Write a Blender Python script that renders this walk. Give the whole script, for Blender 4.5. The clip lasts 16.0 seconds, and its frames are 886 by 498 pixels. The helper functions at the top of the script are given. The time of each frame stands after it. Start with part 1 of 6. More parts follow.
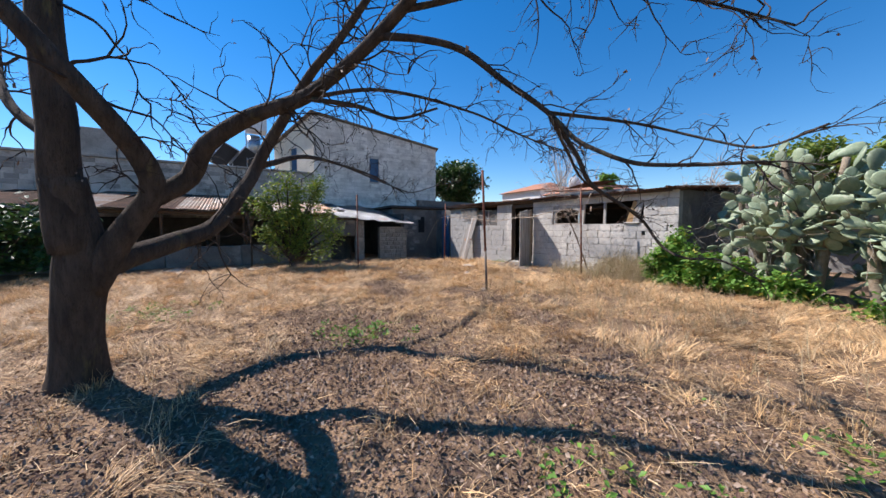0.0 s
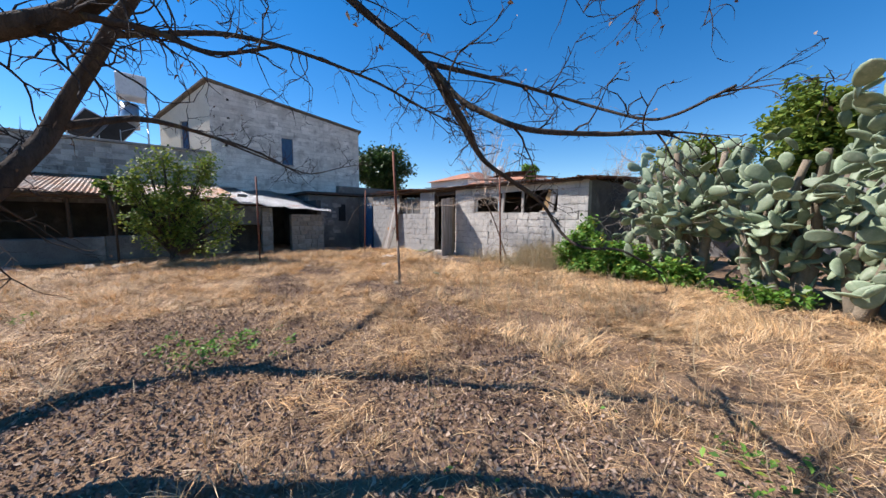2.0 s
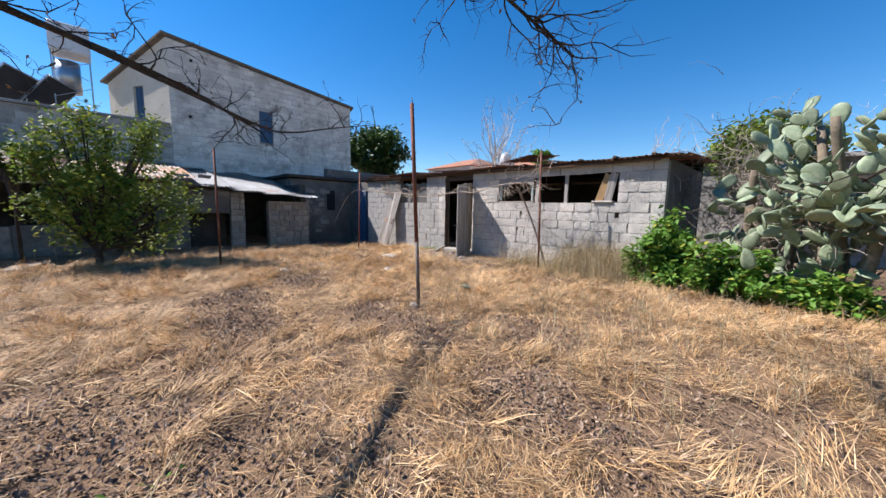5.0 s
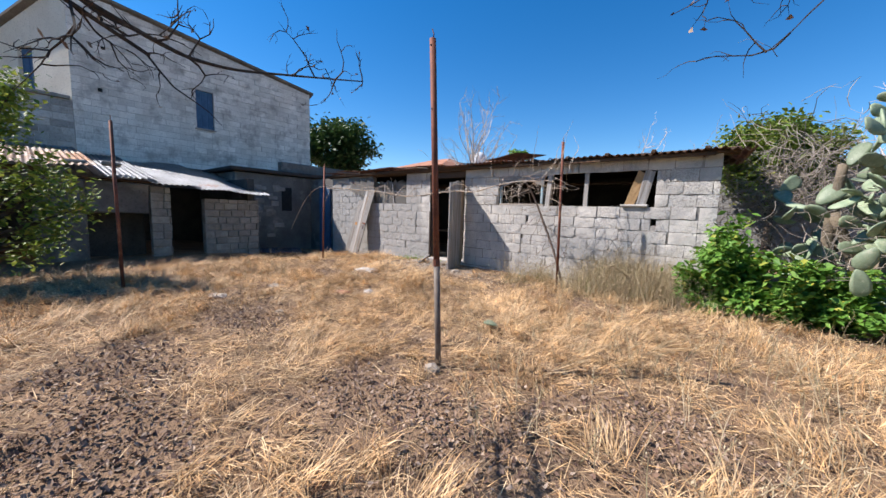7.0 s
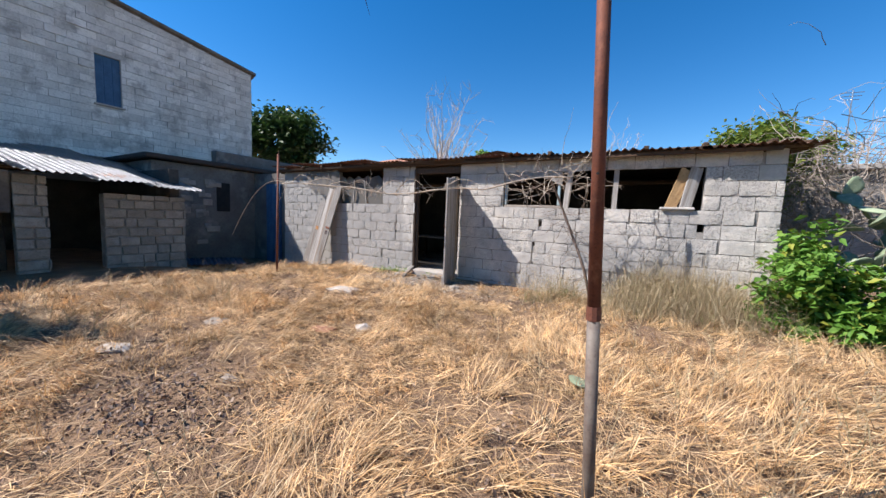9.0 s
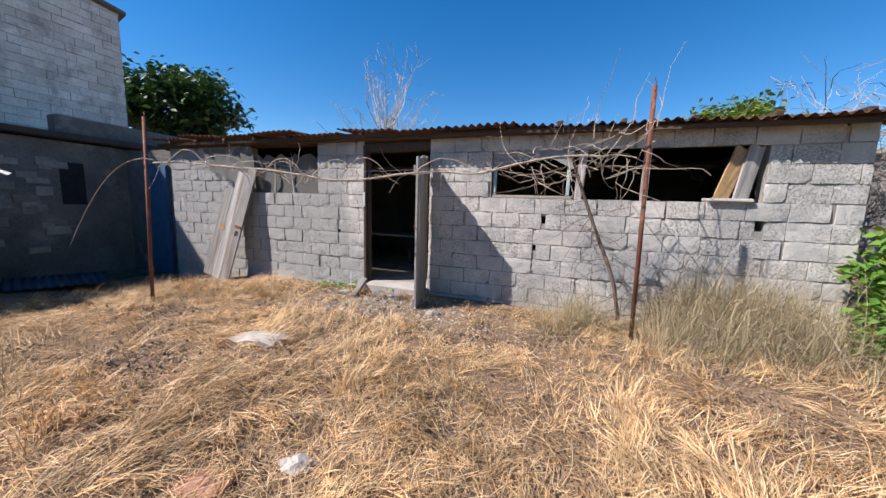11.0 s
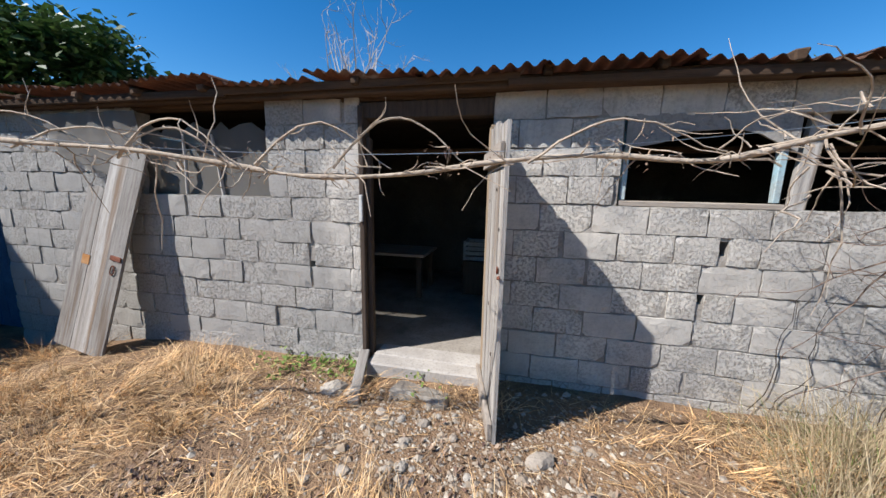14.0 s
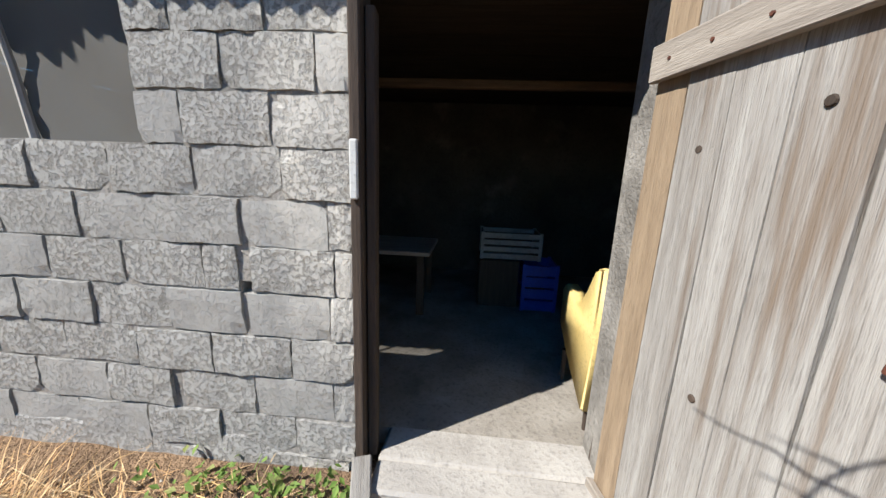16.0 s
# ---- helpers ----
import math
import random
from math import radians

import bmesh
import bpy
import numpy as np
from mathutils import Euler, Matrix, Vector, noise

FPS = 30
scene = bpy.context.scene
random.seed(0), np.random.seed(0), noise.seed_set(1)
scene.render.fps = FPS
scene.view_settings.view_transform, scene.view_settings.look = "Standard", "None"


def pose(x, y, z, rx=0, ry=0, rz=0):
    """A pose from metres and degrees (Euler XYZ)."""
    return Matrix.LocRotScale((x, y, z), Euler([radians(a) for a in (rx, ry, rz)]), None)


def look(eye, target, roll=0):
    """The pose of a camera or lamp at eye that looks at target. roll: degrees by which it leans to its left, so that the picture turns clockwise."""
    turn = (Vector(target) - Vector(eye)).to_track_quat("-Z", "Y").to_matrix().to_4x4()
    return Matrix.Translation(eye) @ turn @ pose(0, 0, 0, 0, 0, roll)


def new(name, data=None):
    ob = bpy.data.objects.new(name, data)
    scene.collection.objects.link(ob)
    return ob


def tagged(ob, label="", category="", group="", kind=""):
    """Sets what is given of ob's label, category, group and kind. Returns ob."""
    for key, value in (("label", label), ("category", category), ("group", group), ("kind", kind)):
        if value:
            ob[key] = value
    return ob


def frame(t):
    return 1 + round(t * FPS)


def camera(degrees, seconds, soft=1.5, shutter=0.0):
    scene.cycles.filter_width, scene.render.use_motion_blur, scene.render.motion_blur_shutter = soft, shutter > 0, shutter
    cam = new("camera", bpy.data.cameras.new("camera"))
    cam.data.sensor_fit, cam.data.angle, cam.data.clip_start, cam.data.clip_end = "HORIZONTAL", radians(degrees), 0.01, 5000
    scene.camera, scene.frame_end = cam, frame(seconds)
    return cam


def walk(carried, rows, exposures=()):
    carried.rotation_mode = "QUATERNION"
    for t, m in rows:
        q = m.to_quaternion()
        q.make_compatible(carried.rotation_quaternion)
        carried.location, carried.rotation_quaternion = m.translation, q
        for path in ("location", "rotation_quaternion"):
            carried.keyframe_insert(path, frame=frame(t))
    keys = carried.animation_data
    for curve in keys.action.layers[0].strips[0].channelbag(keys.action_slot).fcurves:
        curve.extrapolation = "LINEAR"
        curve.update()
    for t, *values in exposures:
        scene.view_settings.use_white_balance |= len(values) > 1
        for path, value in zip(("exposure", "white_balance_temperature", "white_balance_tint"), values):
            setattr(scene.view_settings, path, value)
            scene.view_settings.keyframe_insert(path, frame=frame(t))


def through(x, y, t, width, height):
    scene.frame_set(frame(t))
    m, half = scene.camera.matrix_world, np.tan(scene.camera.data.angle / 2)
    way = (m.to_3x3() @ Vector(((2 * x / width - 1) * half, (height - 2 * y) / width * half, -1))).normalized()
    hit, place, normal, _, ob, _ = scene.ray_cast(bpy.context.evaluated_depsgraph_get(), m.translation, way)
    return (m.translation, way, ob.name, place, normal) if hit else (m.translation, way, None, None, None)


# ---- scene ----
cam = camera(105.6, 16.0)
PATH = [
    (0, (0.025, 0.063, 1.492), (-1.678, 1.105, 1.374), 0.0),
    (0.5, (0.009, 0.188, 1.468), (-1.603, 1.363, 1.326), 0.1),
    (1, (-0.064, 0.415, 1.462), (-1.582, 1.708, 1.311), 0.1),
    (1.5, (-0.137, 0.609, 1.466), (-1.611, 1.952, 1.311), 0.3),
    (2, (-0.222, 0.847, 1.465), (-1.685, 2.198, 1.283), 0.2),
    (2.5, (-0.438, 1.046, 1.427), (-1.899, 2.397, 1.218), 0.5),
    (3, (-0.841, 1.277, 1.428), (-2.299, 2.629, 1.208), 0.7),
    (3.5, (-1.25, 1.512, 1.411), (-2.708, 2.863, 1.184), 0.7),
    (4, (-1.69, 1.697, 1.415), (-3.15, 3.046, 1.193), 0.8),
    (4.2, (-1.851, 1.751, 1.426), (-3.313, 3.097, 1.201), 0.5),
    (6.3, (-3.75, 2.431, 1.456), (-5.024, 3.957, 1.229), 1.9),
    (6.5, (-3.929, 2.52, 1.439), (-5.186, 4.06, 1.218), 1.6),
    (7, (-4.313, 2.785, 1.454), (-5.557, 4.335, 1.234), 1.8),
    (7.5, (-4.738, 2.948, 1.469), (-5.921, 4.546, 1.253), 1.9),
    (8, (-5.171, 3.123, 1.446), (-6.27, 4.779, 1.222), 1.9),
    (8.5, (-5.617, 3.311, 1.402), (-6.658, 5.007, 1.211), 2.3),
    (9, (-6.039, 3.458, 1.396), (-7.029, 5.186, 1.208), 2.3),
    (9.2, (-6.178, 3.53, 1.395), (-7.143, 5.271, 1.203), 2.2),
    (11.3, (-7.589, 5.239, 1.571), (-8.224, 7.116, 1.305), 1.5),
    (11.5, (-7.71, 5.407, 1.594), (-8.342, 7.287, 1.335), 1.4),
    (12, (-8.032, 5.743, 1.637), (-8.619, 7.633, 1.347), 1.3),
    (12.5, (-8.367, 6.054, 1.598), (-8.938, 7.953, 1.337), 1.4),
    (13, (-8.66, 6.446, 1.614), (-9.181, 8.356, 1.329), 1.2),
    (13.5, (-8.858, 6.782, 1.666), (-9.34, 8.699, 1.361), 1.2),
    (14, (-9.181, 7.085, 1.739), (-9.596, 9.013, 1.404), 1.1),
    (14.5, (-9.424, 7.335, 1.736), (-9.78, 9.272, 1.391), 1.2),
    (15, (-9.694, 7.675, 1.638), (-10.009, 9.619, 1.294), 1.3),
    (15.5, (-9.889, 8.094, 1.554), (-10.176, 10.042, 1.2), 1.4),
    (16, (-10.067, 8.541, 1.571), (-10.223, 10.488, 1.144), 2.3),
]
walk(cam, [(t, look(eye, target, roll)) for t, eye, target, roll in PATH], [(0, 0.83, 6250, 16), (4, 0.84, 6250, 15), (9, 0.89, 6250, 15), (11.4, 0.70, 6200, 15), (12.6, 0.57, 6200, 14), (14.5, 0.77, 6150, 10), (16, 0.82, 6150, 8)])

# ---- light ----
# sunlight travels along (1.19, 0.82, -1.53)
SUN_WAY = Vector((1.19, 0.82, -1.53)).normalized()
sun = new("sun", bpy.data.lights.new("sun", "SUN"))
sun.data.energy, sun.data.angle, sun.data.color = 5.0, radians(0.55), (1.0, 0.94, 0.86)
sun.matrix_world = look((0, 0, 30), Vector((0, 0, 30)) + SUN_WAY)
world = bpy.data.worlds.new("sky")
scene.world = world
world.use_nodes = True
wn, wl = world.node_tree.nodes, world.node_tree.links
sky = wn.new("ShaderNodeTexSky")
sky.sky_type, sky.sun_disc = "NISHITA", False
sky.sun_elevation = math.asin(-SUN_WAY.z)
sky.sun_rotation = math.atan2(-SUN_WAY.x, -SUN_WAY.y)
sky.air_density, sky.dust_density, sky.ozone_density = 1.0, 0.0, 3.0
clear = wn.new("ShaderNodeHueSaturation")
clear.inputs["Saturation"].default_value = 1.38
wl.new(sky.outputs["Color"], clear.inputs["Color"])
wl.new(clear.outputs["Color"], wn["Background"].inputs["Color"])
wn["Background"].inputs["Strength"].default_value = 0.087


# ---- materials ----
def mat(name, base, alt=None, scale=6.0, fine=60.0, rough=0.85, bump=0.3, metal=0.0, stain=None, stain_scale=1.2, stain_at=0.55,
        stretch=(1, 1, 1), island=0.0, depth=0.02, spec=0.3, random_ob=0.0, alpha=None, through=0.0):
    """Base mottled with alt at a coarse and a fine scale, stained in patches, with relief. island/random_ob: how much pieces differ."""
    m = bpy.data.materials.new(name)
    m.use_nodes = True
    n, l = m.node_tree.nodes, m.node_tree.links
    b = n["Principled BSDF"]
    alt = alt or tuple(c * 0.7 for c in base)
    tc = n.new("ShaderNodeTexCoord")
    mp = n.new("ShaderNodeMapping")
    mp.inputs["Scale"].default_value = stretch
    geo = n.new("ShaderNodeNewGeometry")
    oi = n.new("ShaderNodeObjectInfo")
    # offset by the piece, so no two repeat
    sc = n.new("ShaderNodeVectorMath")
    sc.operation = "SCALE"
    comb = n.new("ShaderNodeCombineXYZ")
    for k in "XYZ":
        l.new(oi.outputs["Random"], comb.inputs[k])
    l.new(comb.outputs[0], sc.inputs[0])
    sc.inputs["Scale"].default_value = 37.0
    add = n.new("ShaderNodeVectorMath")
    l.new(tc.outputs["Object"], add.inputs[0])
    l.new(sc.outputs[0], add.inputs[1])
    l.new(add.outputs[0], mp.inputs["Vector"])

    def noi(s, det=4, r=0.6):
        t = n.new("ShaderNodeTexNoise")
        t.inputs["Scale"].default_value, t.inputs["Detail"].default_value, t.inputs["Roughness"].default_value = s, det, r
        l.new(mp.outputs[0], t.inputs["Vector"])
        return t.outputs["Fac"]

    def ramp(src, lo, hi):
        r = n.new("ShaderNodeMapRange")
        r.inputs[1].default_value, r.inputs[2].default_value = lo, hi
        l.new(src, r.inputs[0])
        return r.outputs[0]

    def mix(f, a, c):
        x = n.new("ShaderNodeMix")
        x.data_type = "RGBA"
        if isinstance(f, float):
            x.inputs[0].default_value = f
        else:
            l.new(f, x.inputs[0])
        for v, k in ((a, 6), (c, 7)):
            if isinstance(v, tuple):
                x.inputs[k].default_value = (*v, 1)
            else:
                l.new(v, x.inputs[k])
        return x.outputs[2]

    coarse, small = noi(scale), noi(fine, 3, 0.7)
    col = mix(ramp(coarse, 0.35, 0.68), base, alt)
    dark = tuple(c * 0.55 for c in alt)
    col = mix(ramp(small, 0.52, 0.85), col, dark)
    if stain:
        col = mix(ramp(noi(stain_scale, 5, 0.65), stain_at, stain_at + 0.14), col, stain)
    for amount, src in ((island, geo.outputs["Random Per Island"]), (random_ob, oi.outputs["Random"])):
        if amount:
            h = n.new("ShaderNodeHueSaturation")
            r = n.new("ShaderNodeMapRange")
            r.inputs[3].default_value, r.inputs[4].default_value = 1 - amount, 1 + amount
            l.new(src, r.inputs[0])
            l.new(r.outputs[0], h.inputs["Value"])
            l.new(col, h.inputs["Color"])
            col = h.outputs[0]
    l.new(col, b.inputs["Base Color"])
    b.inputs["Roughness"].default_value, b.inputs["Metallic"].default_value = rough, metal
    b.inputs["Specular IOR Level"].default_value = spec
    if bump:
        bp = n.new("ShaderNodeBump")
        bp.inputs["Strength"].default_value, bp.inputs["Distance"].default_value = bump, depth
        ad = n.new("ShaderNodeMath")
        l.new(coarse, ad.inputs[0])
        l.new(small, ad.inputs[1])
        l.new(ad.outputs[0], bp.inputs["Height"])
        l.new(bp.outputs[0], b.inputs["Normal"])
    if through:
        # thin leaves let light through
        tr = n.new("ShaderNodeBsdfTranslucent")
        l.new(col, tr.inputs["Color"])
        mx = n.new("ShaderNodeMixShader")
        mx.inputs[0].default_value = through
        l.new(b.outputs[0], mx.inputs[1])
        l.new(tr.outputs[0], mx.inputs[2])
        l.new(mx.outputs[0], n["Material Output"].inputs["Surface"])
    return m


M_SOIL = mat("dry_soil", (0.31, 0.205, 0.125), (0.19, 0.125, 0.08), 2.3, 38, 0.95, 1.0, stain=(0.11, 0.075, 0.055), stain_scale=0.8, stain_at=0.56, depth=0.04, spec=0.1)
def block_mat(name, light, grey, pore):
    """Cast concrete: cement smeared over it in wall-wide patches, open pores elsewhere, washed by rain in streaks; a
    soft shade west of the door is painted in grey.
    """
    m = bpy.data.materials.new(name)
    m.use_nodes = True
    n, l = m.node_tree.nodes, m.node_tree.links
    b = n["Principled BSDF"]
    geo, oi = n.new("ShaderNodeNewGeometry"), n.new("ShaderNodeObjectInfo")

    def noi(scale, det, rough=0.6, stretch=None):
        t = n.new("ShaderNodeTexNoise")
        t.inputs["Scale"].default_value, t.inputs["Detail"].default_value, t.inputs["Roughness"].default_value = scale, det, rough
        if stretch:
            mp = n.new("ShaderNodeMapping")
            mp.inputs["Scale"].default_value = stretch
            l.new(geo.outputs["Position"], mp.inputs["Vector"])
            l.new(mp.outputs[0], t.inputs["Vector"])
        else:
            l.new(geo.outputs["Position"], t.inputs["Vector"])
        return t.outputs["Fac"]

    def ramp(src, lo, hi, a=0.0, c=1.0):
        r = n.new("ShaderNodeMapRange")
        for k, v in enumerate((lo, hi, a, c)):
            r.inputs[k + 1].default_value = v
        l.new(src, r.inputs[0])
        return r.outputs[0]

    def maths(op, a, c):
        x = n.new("ShaderNodeMath")
        x.operation = op
        for k, v in enumerate((a, c)):
            if isinstance(v, float):
                x.inputs[k].default_value = v
            else:
                l.new(v, x.inputs[k])
        return x.outputs[0]

    def mix(f, a, c):
        x = n.new("ShaderNodeMix")
        x.data_type = "RGBA"
        l.new(f, x.inputs[0])
        for v, k in ((a, 6), (c, 7)):
            if isinstance(v, tuple):
                x.inputs[k].default_value = (*v, 1)
            else:
                l.new(v, x.inputs[k])
        return x.outputs[2]

    wide, patch, fine = noi(0.8, 5), noi(4.5, 6, 0.65), noi(42, 5, 0.75)
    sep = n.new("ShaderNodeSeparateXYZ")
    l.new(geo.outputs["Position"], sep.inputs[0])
    # painted shade: greyer colour left of the door, gone by x = -10.85
    shade_grey = ramp(sep.outputs["X"], -11.1, -10.85, 0.9, 0.0)
    g = maths("ADD", ramp(wide, 0.40, 0.66), shade_grey)
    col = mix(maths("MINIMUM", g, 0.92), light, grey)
    col = mix(ramp(patch, 0.50, 0.72, 0.0, 0.55), col, grey)
    col = mix(ramp(noi(5.0, 4, 0.6, (1.6, 1.6, 0.22)), 0.60, 0.78, 0.0, 0.5), col, tuple(c * 0.62 for c in grey))
    # how open the face is: by the block and by the patch
    openness = maths("MULTIPLY", ramp(maths("ADD", oi.outputs["Random"], patch), 0.75, 1.25, 0.25, 1.0), ramp(fine, 0.47, 0.61))
    col = mix(maths("MULTIPLY", openness, 0.55), col, pore)
    h = n.new("ShaderNodeHueSaturation")
    l.new(ramp(oi.outputs["Random"], 0.0, 1.0, 0.90, 1.09), h.inputs["Value"])
    l.new(col, h.inputs["Color"])
    l.new(h.outputs[0], b.inputs["Base Color"])
    b.inputs["Roughness"].default_value, b.inputs["Specular IOR Level"].default_value = 0.95, 0.12
    bp = n.new("ShaderNodeBump")
    bp.inputs["Strength"].default_value, bp.inputs["Distance"].default_value = 0.85, 0.012
    l.new(maths("SUBTRACT", maths("MULTIPLY", patch, 0.35), maths("MULTIPLY", openness, 0.5)), bp.inputs["Height"])
    l.new(bp.outputs[0], b.inputs["Normal"])
    return m


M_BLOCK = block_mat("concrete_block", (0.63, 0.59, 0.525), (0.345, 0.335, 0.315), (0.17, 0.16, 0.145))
M_EARTHFLOOR = mat("dirty_concrete", (0.33, 0.30, 0.26), (0.21, 0.185, 0.155), 2.5, 40, 0.92, 0.5, stain=(0.15, 0.13, 0.11), stain_scale=1.6, depth=0.012, spec=0.15)
# near-black: the shade under the roof is put into the boards' colour
M_LINING = mat("shade_dark_boards", (0.055, 0.04, 0.03), (0.035, 0.028, 0.022), 3, 22, 0.95, 0.4, stretch=(0.6, 9, 9), spec=0.05)
M_ROOFEDGE = mat("weathered_roof_edge", (0.20, 0.165, 0.13), (0.12, 0.10, 0.08), 3, 30, 0.95, 0.5)
M_MORTAR = mat("mortar", (0.36, 0.335, 0.30), (0.20, 0.185, 0.165), 4, 40, 0.95, 0.8, depth=0.015, spec=0.1)
M_RENDER = mat("weathered_render", (0.34, 0.325, 0.30), (0.22, 0.21, 0.195), 1.5, 25, 0.95, 0.6, stain=(0.13, 0.125, 0.12), stain_scale=0.6, spec=0.1)
M_WHITEWASH = mat("whitewashed_block", (0.76, 0.72, 0.66), (0.60, 0.56, 0.50), 1.3, 18, 0.92, 0.6, stain=(0.40, 0.37, 0.335), stain_scale=1.7, stain_at=0.52, depth=0.03, spec=0.15, random_ob=0.0, island=0.13)
# deep shade under the roofs is put into this render's base colour
M_INSHADE = mat("shade_dark_render", (0.10, 0.088, 0.075), (0.055, 0.048, 0.042), 1.6, 22, 0.95, 0.5, stain=(0.16, 0.145, 0.125), stain_scale=1.1, stain_at=0.58, spec=0.08)
# blotched render, darker than M_RENDER: part of the walls' shade is in it
M_DIM = mat("dim_blotched_render", (0.20, 0.185, 0.165), (0.12, 0.11, 0.10), 1.2, 22, 0.95, 0.6, stain=(0.30, 0.28, 0.25), stain_scale=0.9, stain_at=0.56, spec=0.08)
M_CREAM = mat("cream_render", (0.74, 0.67, 0.55), (0.66, 0.58, 0.46), 1.2, 20, 0.9, 0.3, spec=0.15)
M_RUST = mat("rusted_sheet", (0.20, 0.10, 0.058), (0.085, 0.055, 0.042), 3, 30, 0.85, 0.3, 0.1, stain=(0.34, 0.29, 0.24), stain_scale=2.5, stain_at=0.6, depth=0.005)
M_ZINC = mat("galvanised_sheet", (0.50, 0.52, 0.55), (0.30, 0.31, 0.33), 1.5, 30, 0.36, 0.2, 0.85, stain=(0.36, 0.20, 0.12), stain_scale=1.2, stain_at=0.60, depth=0.004, spec=0.5)
M_POLE = mat("rusty_steel", (0.20, 0.075, 0.045), (0.12, 0.05, 0.035), 9, 80, 0.75, 0.35, 0.35, stain=(0.30, 0.15, 0.09), stain_scale=6, depth=0.003)
M_POLE_LOW = mat("weathered_steel", (0.21, 0.18, 0.15), (0.14, 0.105, 0.085), 9, 80, 0.75, 0.35, 0.3, depth=0.003)
M_WOOD = mat("weathered_wood", (0.40, 0.38, 0.35), (0.23, 0.205, 0.18), 2.2, 20, 0.92, 0.6, stretch=(9, 9, 0.45), stain=(0.20, 0.15, 0.11), stain_scale=1.1, stain_at=0.555, depth=0.008, spec=0.12, random_ob=0.24)
M_BEAM = mat("dark_old_timber", (0.11, 0.07, 0.045), (0.06, 0.042, 0.03), 3, 22, 0.9, 0.5, stretch=(0.6, 9, 9), depth=0.006, spec=0.1, random_ob=0.15)
M_DARKWOOD = mat("dark_door_frame", (0.085, 0.06, 0.045), (0.05, 0.038, 0.03), 3, 22, 0.85, 0.5, stretch=(9, 9, 0.6), depth=0.006, random_ob=0.2)
M_BARK = mat("tree_bark", (0.12, 0.094, 0.074), (0.06, 0.048, 0.04), 5, 30, 0.95, 1.0, stretch=(2.4, 2.4, 0.55), stain=(0.20, 0.165, 0.075), stain_scale=2.0, stain_at=0.60, depth=0.05, spec=0.1)
M_TWIG = mat("dry_twig", (0.065, 0.05, 0.042), (0.04, 0.032, 0.027), 8, 40, 0.9, 0.3, spec=0.1)
M_VINE = mat("pale_vine_wood", (0.48, 0.40, 0.31), (0.34, 0.27, 0.205), 8, 40, 0.9, 0.5, spec=0.1)
M_OLDVINE = mat("old_vine_wood", (0.24, 0.18, 0.14), (0.16, 0.115, 0.09), 8, 40, 0.9, 0.5, spec=0.1)
M_BLUE = mat("faded_blue_paint", (0.06, 0.135, 0.235), (0.045, 0.10, 0.18), 4, 30, 0.7, 0.2)
M_DARKBLUE = mat("blue_painted_door", (0.05, 0.11, 0.22), (0.03, 0.07, 0.15), 4, 30, 0.8, 0.2)
M_CONCRETE = mat("worn_concrete", (0.43, 0.40, 0.36), (0.33, 0.305, 0.275), 2.5, 40, 0.9, 0.5, stain=(0.29, 0.265, 0.235), stain_scale=1.6, depth=0.012, spec=0.2)


# ---- building helpers ----
def finish(name, bm, material, parent=None, label="", smooth=False, m=None, kind=""):
    me = bpy.data.meshes.new(name)
    bmesh.ops.recalc_face_normals(bm, faces=bm.faces)
    bm.to_mesh(me)
    bm.free()
    if smooth:
        me.polygons.foreach_set("use_smooth", [True] * len(me.polygons))
    for mm in material if isinstance(material, (list, tuple)) else [material]:
        me.materials.append(mm)
    ob = new(name, me)
    if parent:
        ob.parent = parent
    if m is not None:
        ob.matrix_basis = m
    if label or kind:
        tagged(ob, label=label, kind=kind)
    return ob


def part(name, bm, material, parent, label="", smooth=False, m=None):
    return finish(name, bm, material, parent, label, smooth, m)


def thing(name, at, label, category, group="", m=None):
    ob = new(name)
    ob.matrix_basis = m if m is not None else Matrix.Translation(at)
    ob.empty_display_size = 0.2
    return tagged(ob, label, category, group)


def box(bm, lo, hi, bevel=0.0, rough=0.0):
    """A box from corner lo to corner hi, its edges broken by bevel and its corners shaken by rough."""
    r = bmesh.ops.create_cube(bm, size=1)
    vs = r["verts"]
    for v in vs:
        v.co = Vector([(lo[i] + hi[i]) / 2 + v.co[i] * (hi[i] - lo[i]) + (random.uniform(-rough, rough) if rough else 0) for i in range(3)])
    if bevel:
        es = {e for v in vs for e in v.link_edges}
        bmesh.ops.bevel(bm, geom=list(es), offset=bevel, segments=1, affect="EDGES")
    return bm


def boxed(*args, **kw):
    return box(bmesh.new(), *args, **kw)


def tube(bm, pts, radii, sides=8, caps=True):
    """A round limb along pts, with a radius at each."""
    pts = [Vector(p) for p in pts]
    rings = []
    side = None
    for i, p in enumerate(pts):
        d = (pts[min(i + 1, len(pts) - 1)] - pts[max(i - 1, 0)]).normalized()
        if side is None:
            side = d.orthogonal().normalized()
        side = (side - d * side.dot(d)).normalized()
        up = d.cross(side)
        rings.append([bm.verts.new(p + radii[i] * (side * math.cos(a) + up * math.sin(a))) for a in (2 * math.pi * k / sides for k in range(sides))])
    for a, b in zip(rings, rings[1:]):
        for k in range(sides):
            bm.faces.new((a[k], a[(k + 1) % sides], b[(k + 1) % sides], b[k]))
    if caps:
        bm.faces.new(rings[0][::-1])
        bm.faces.new(rings[-1])
    return bm


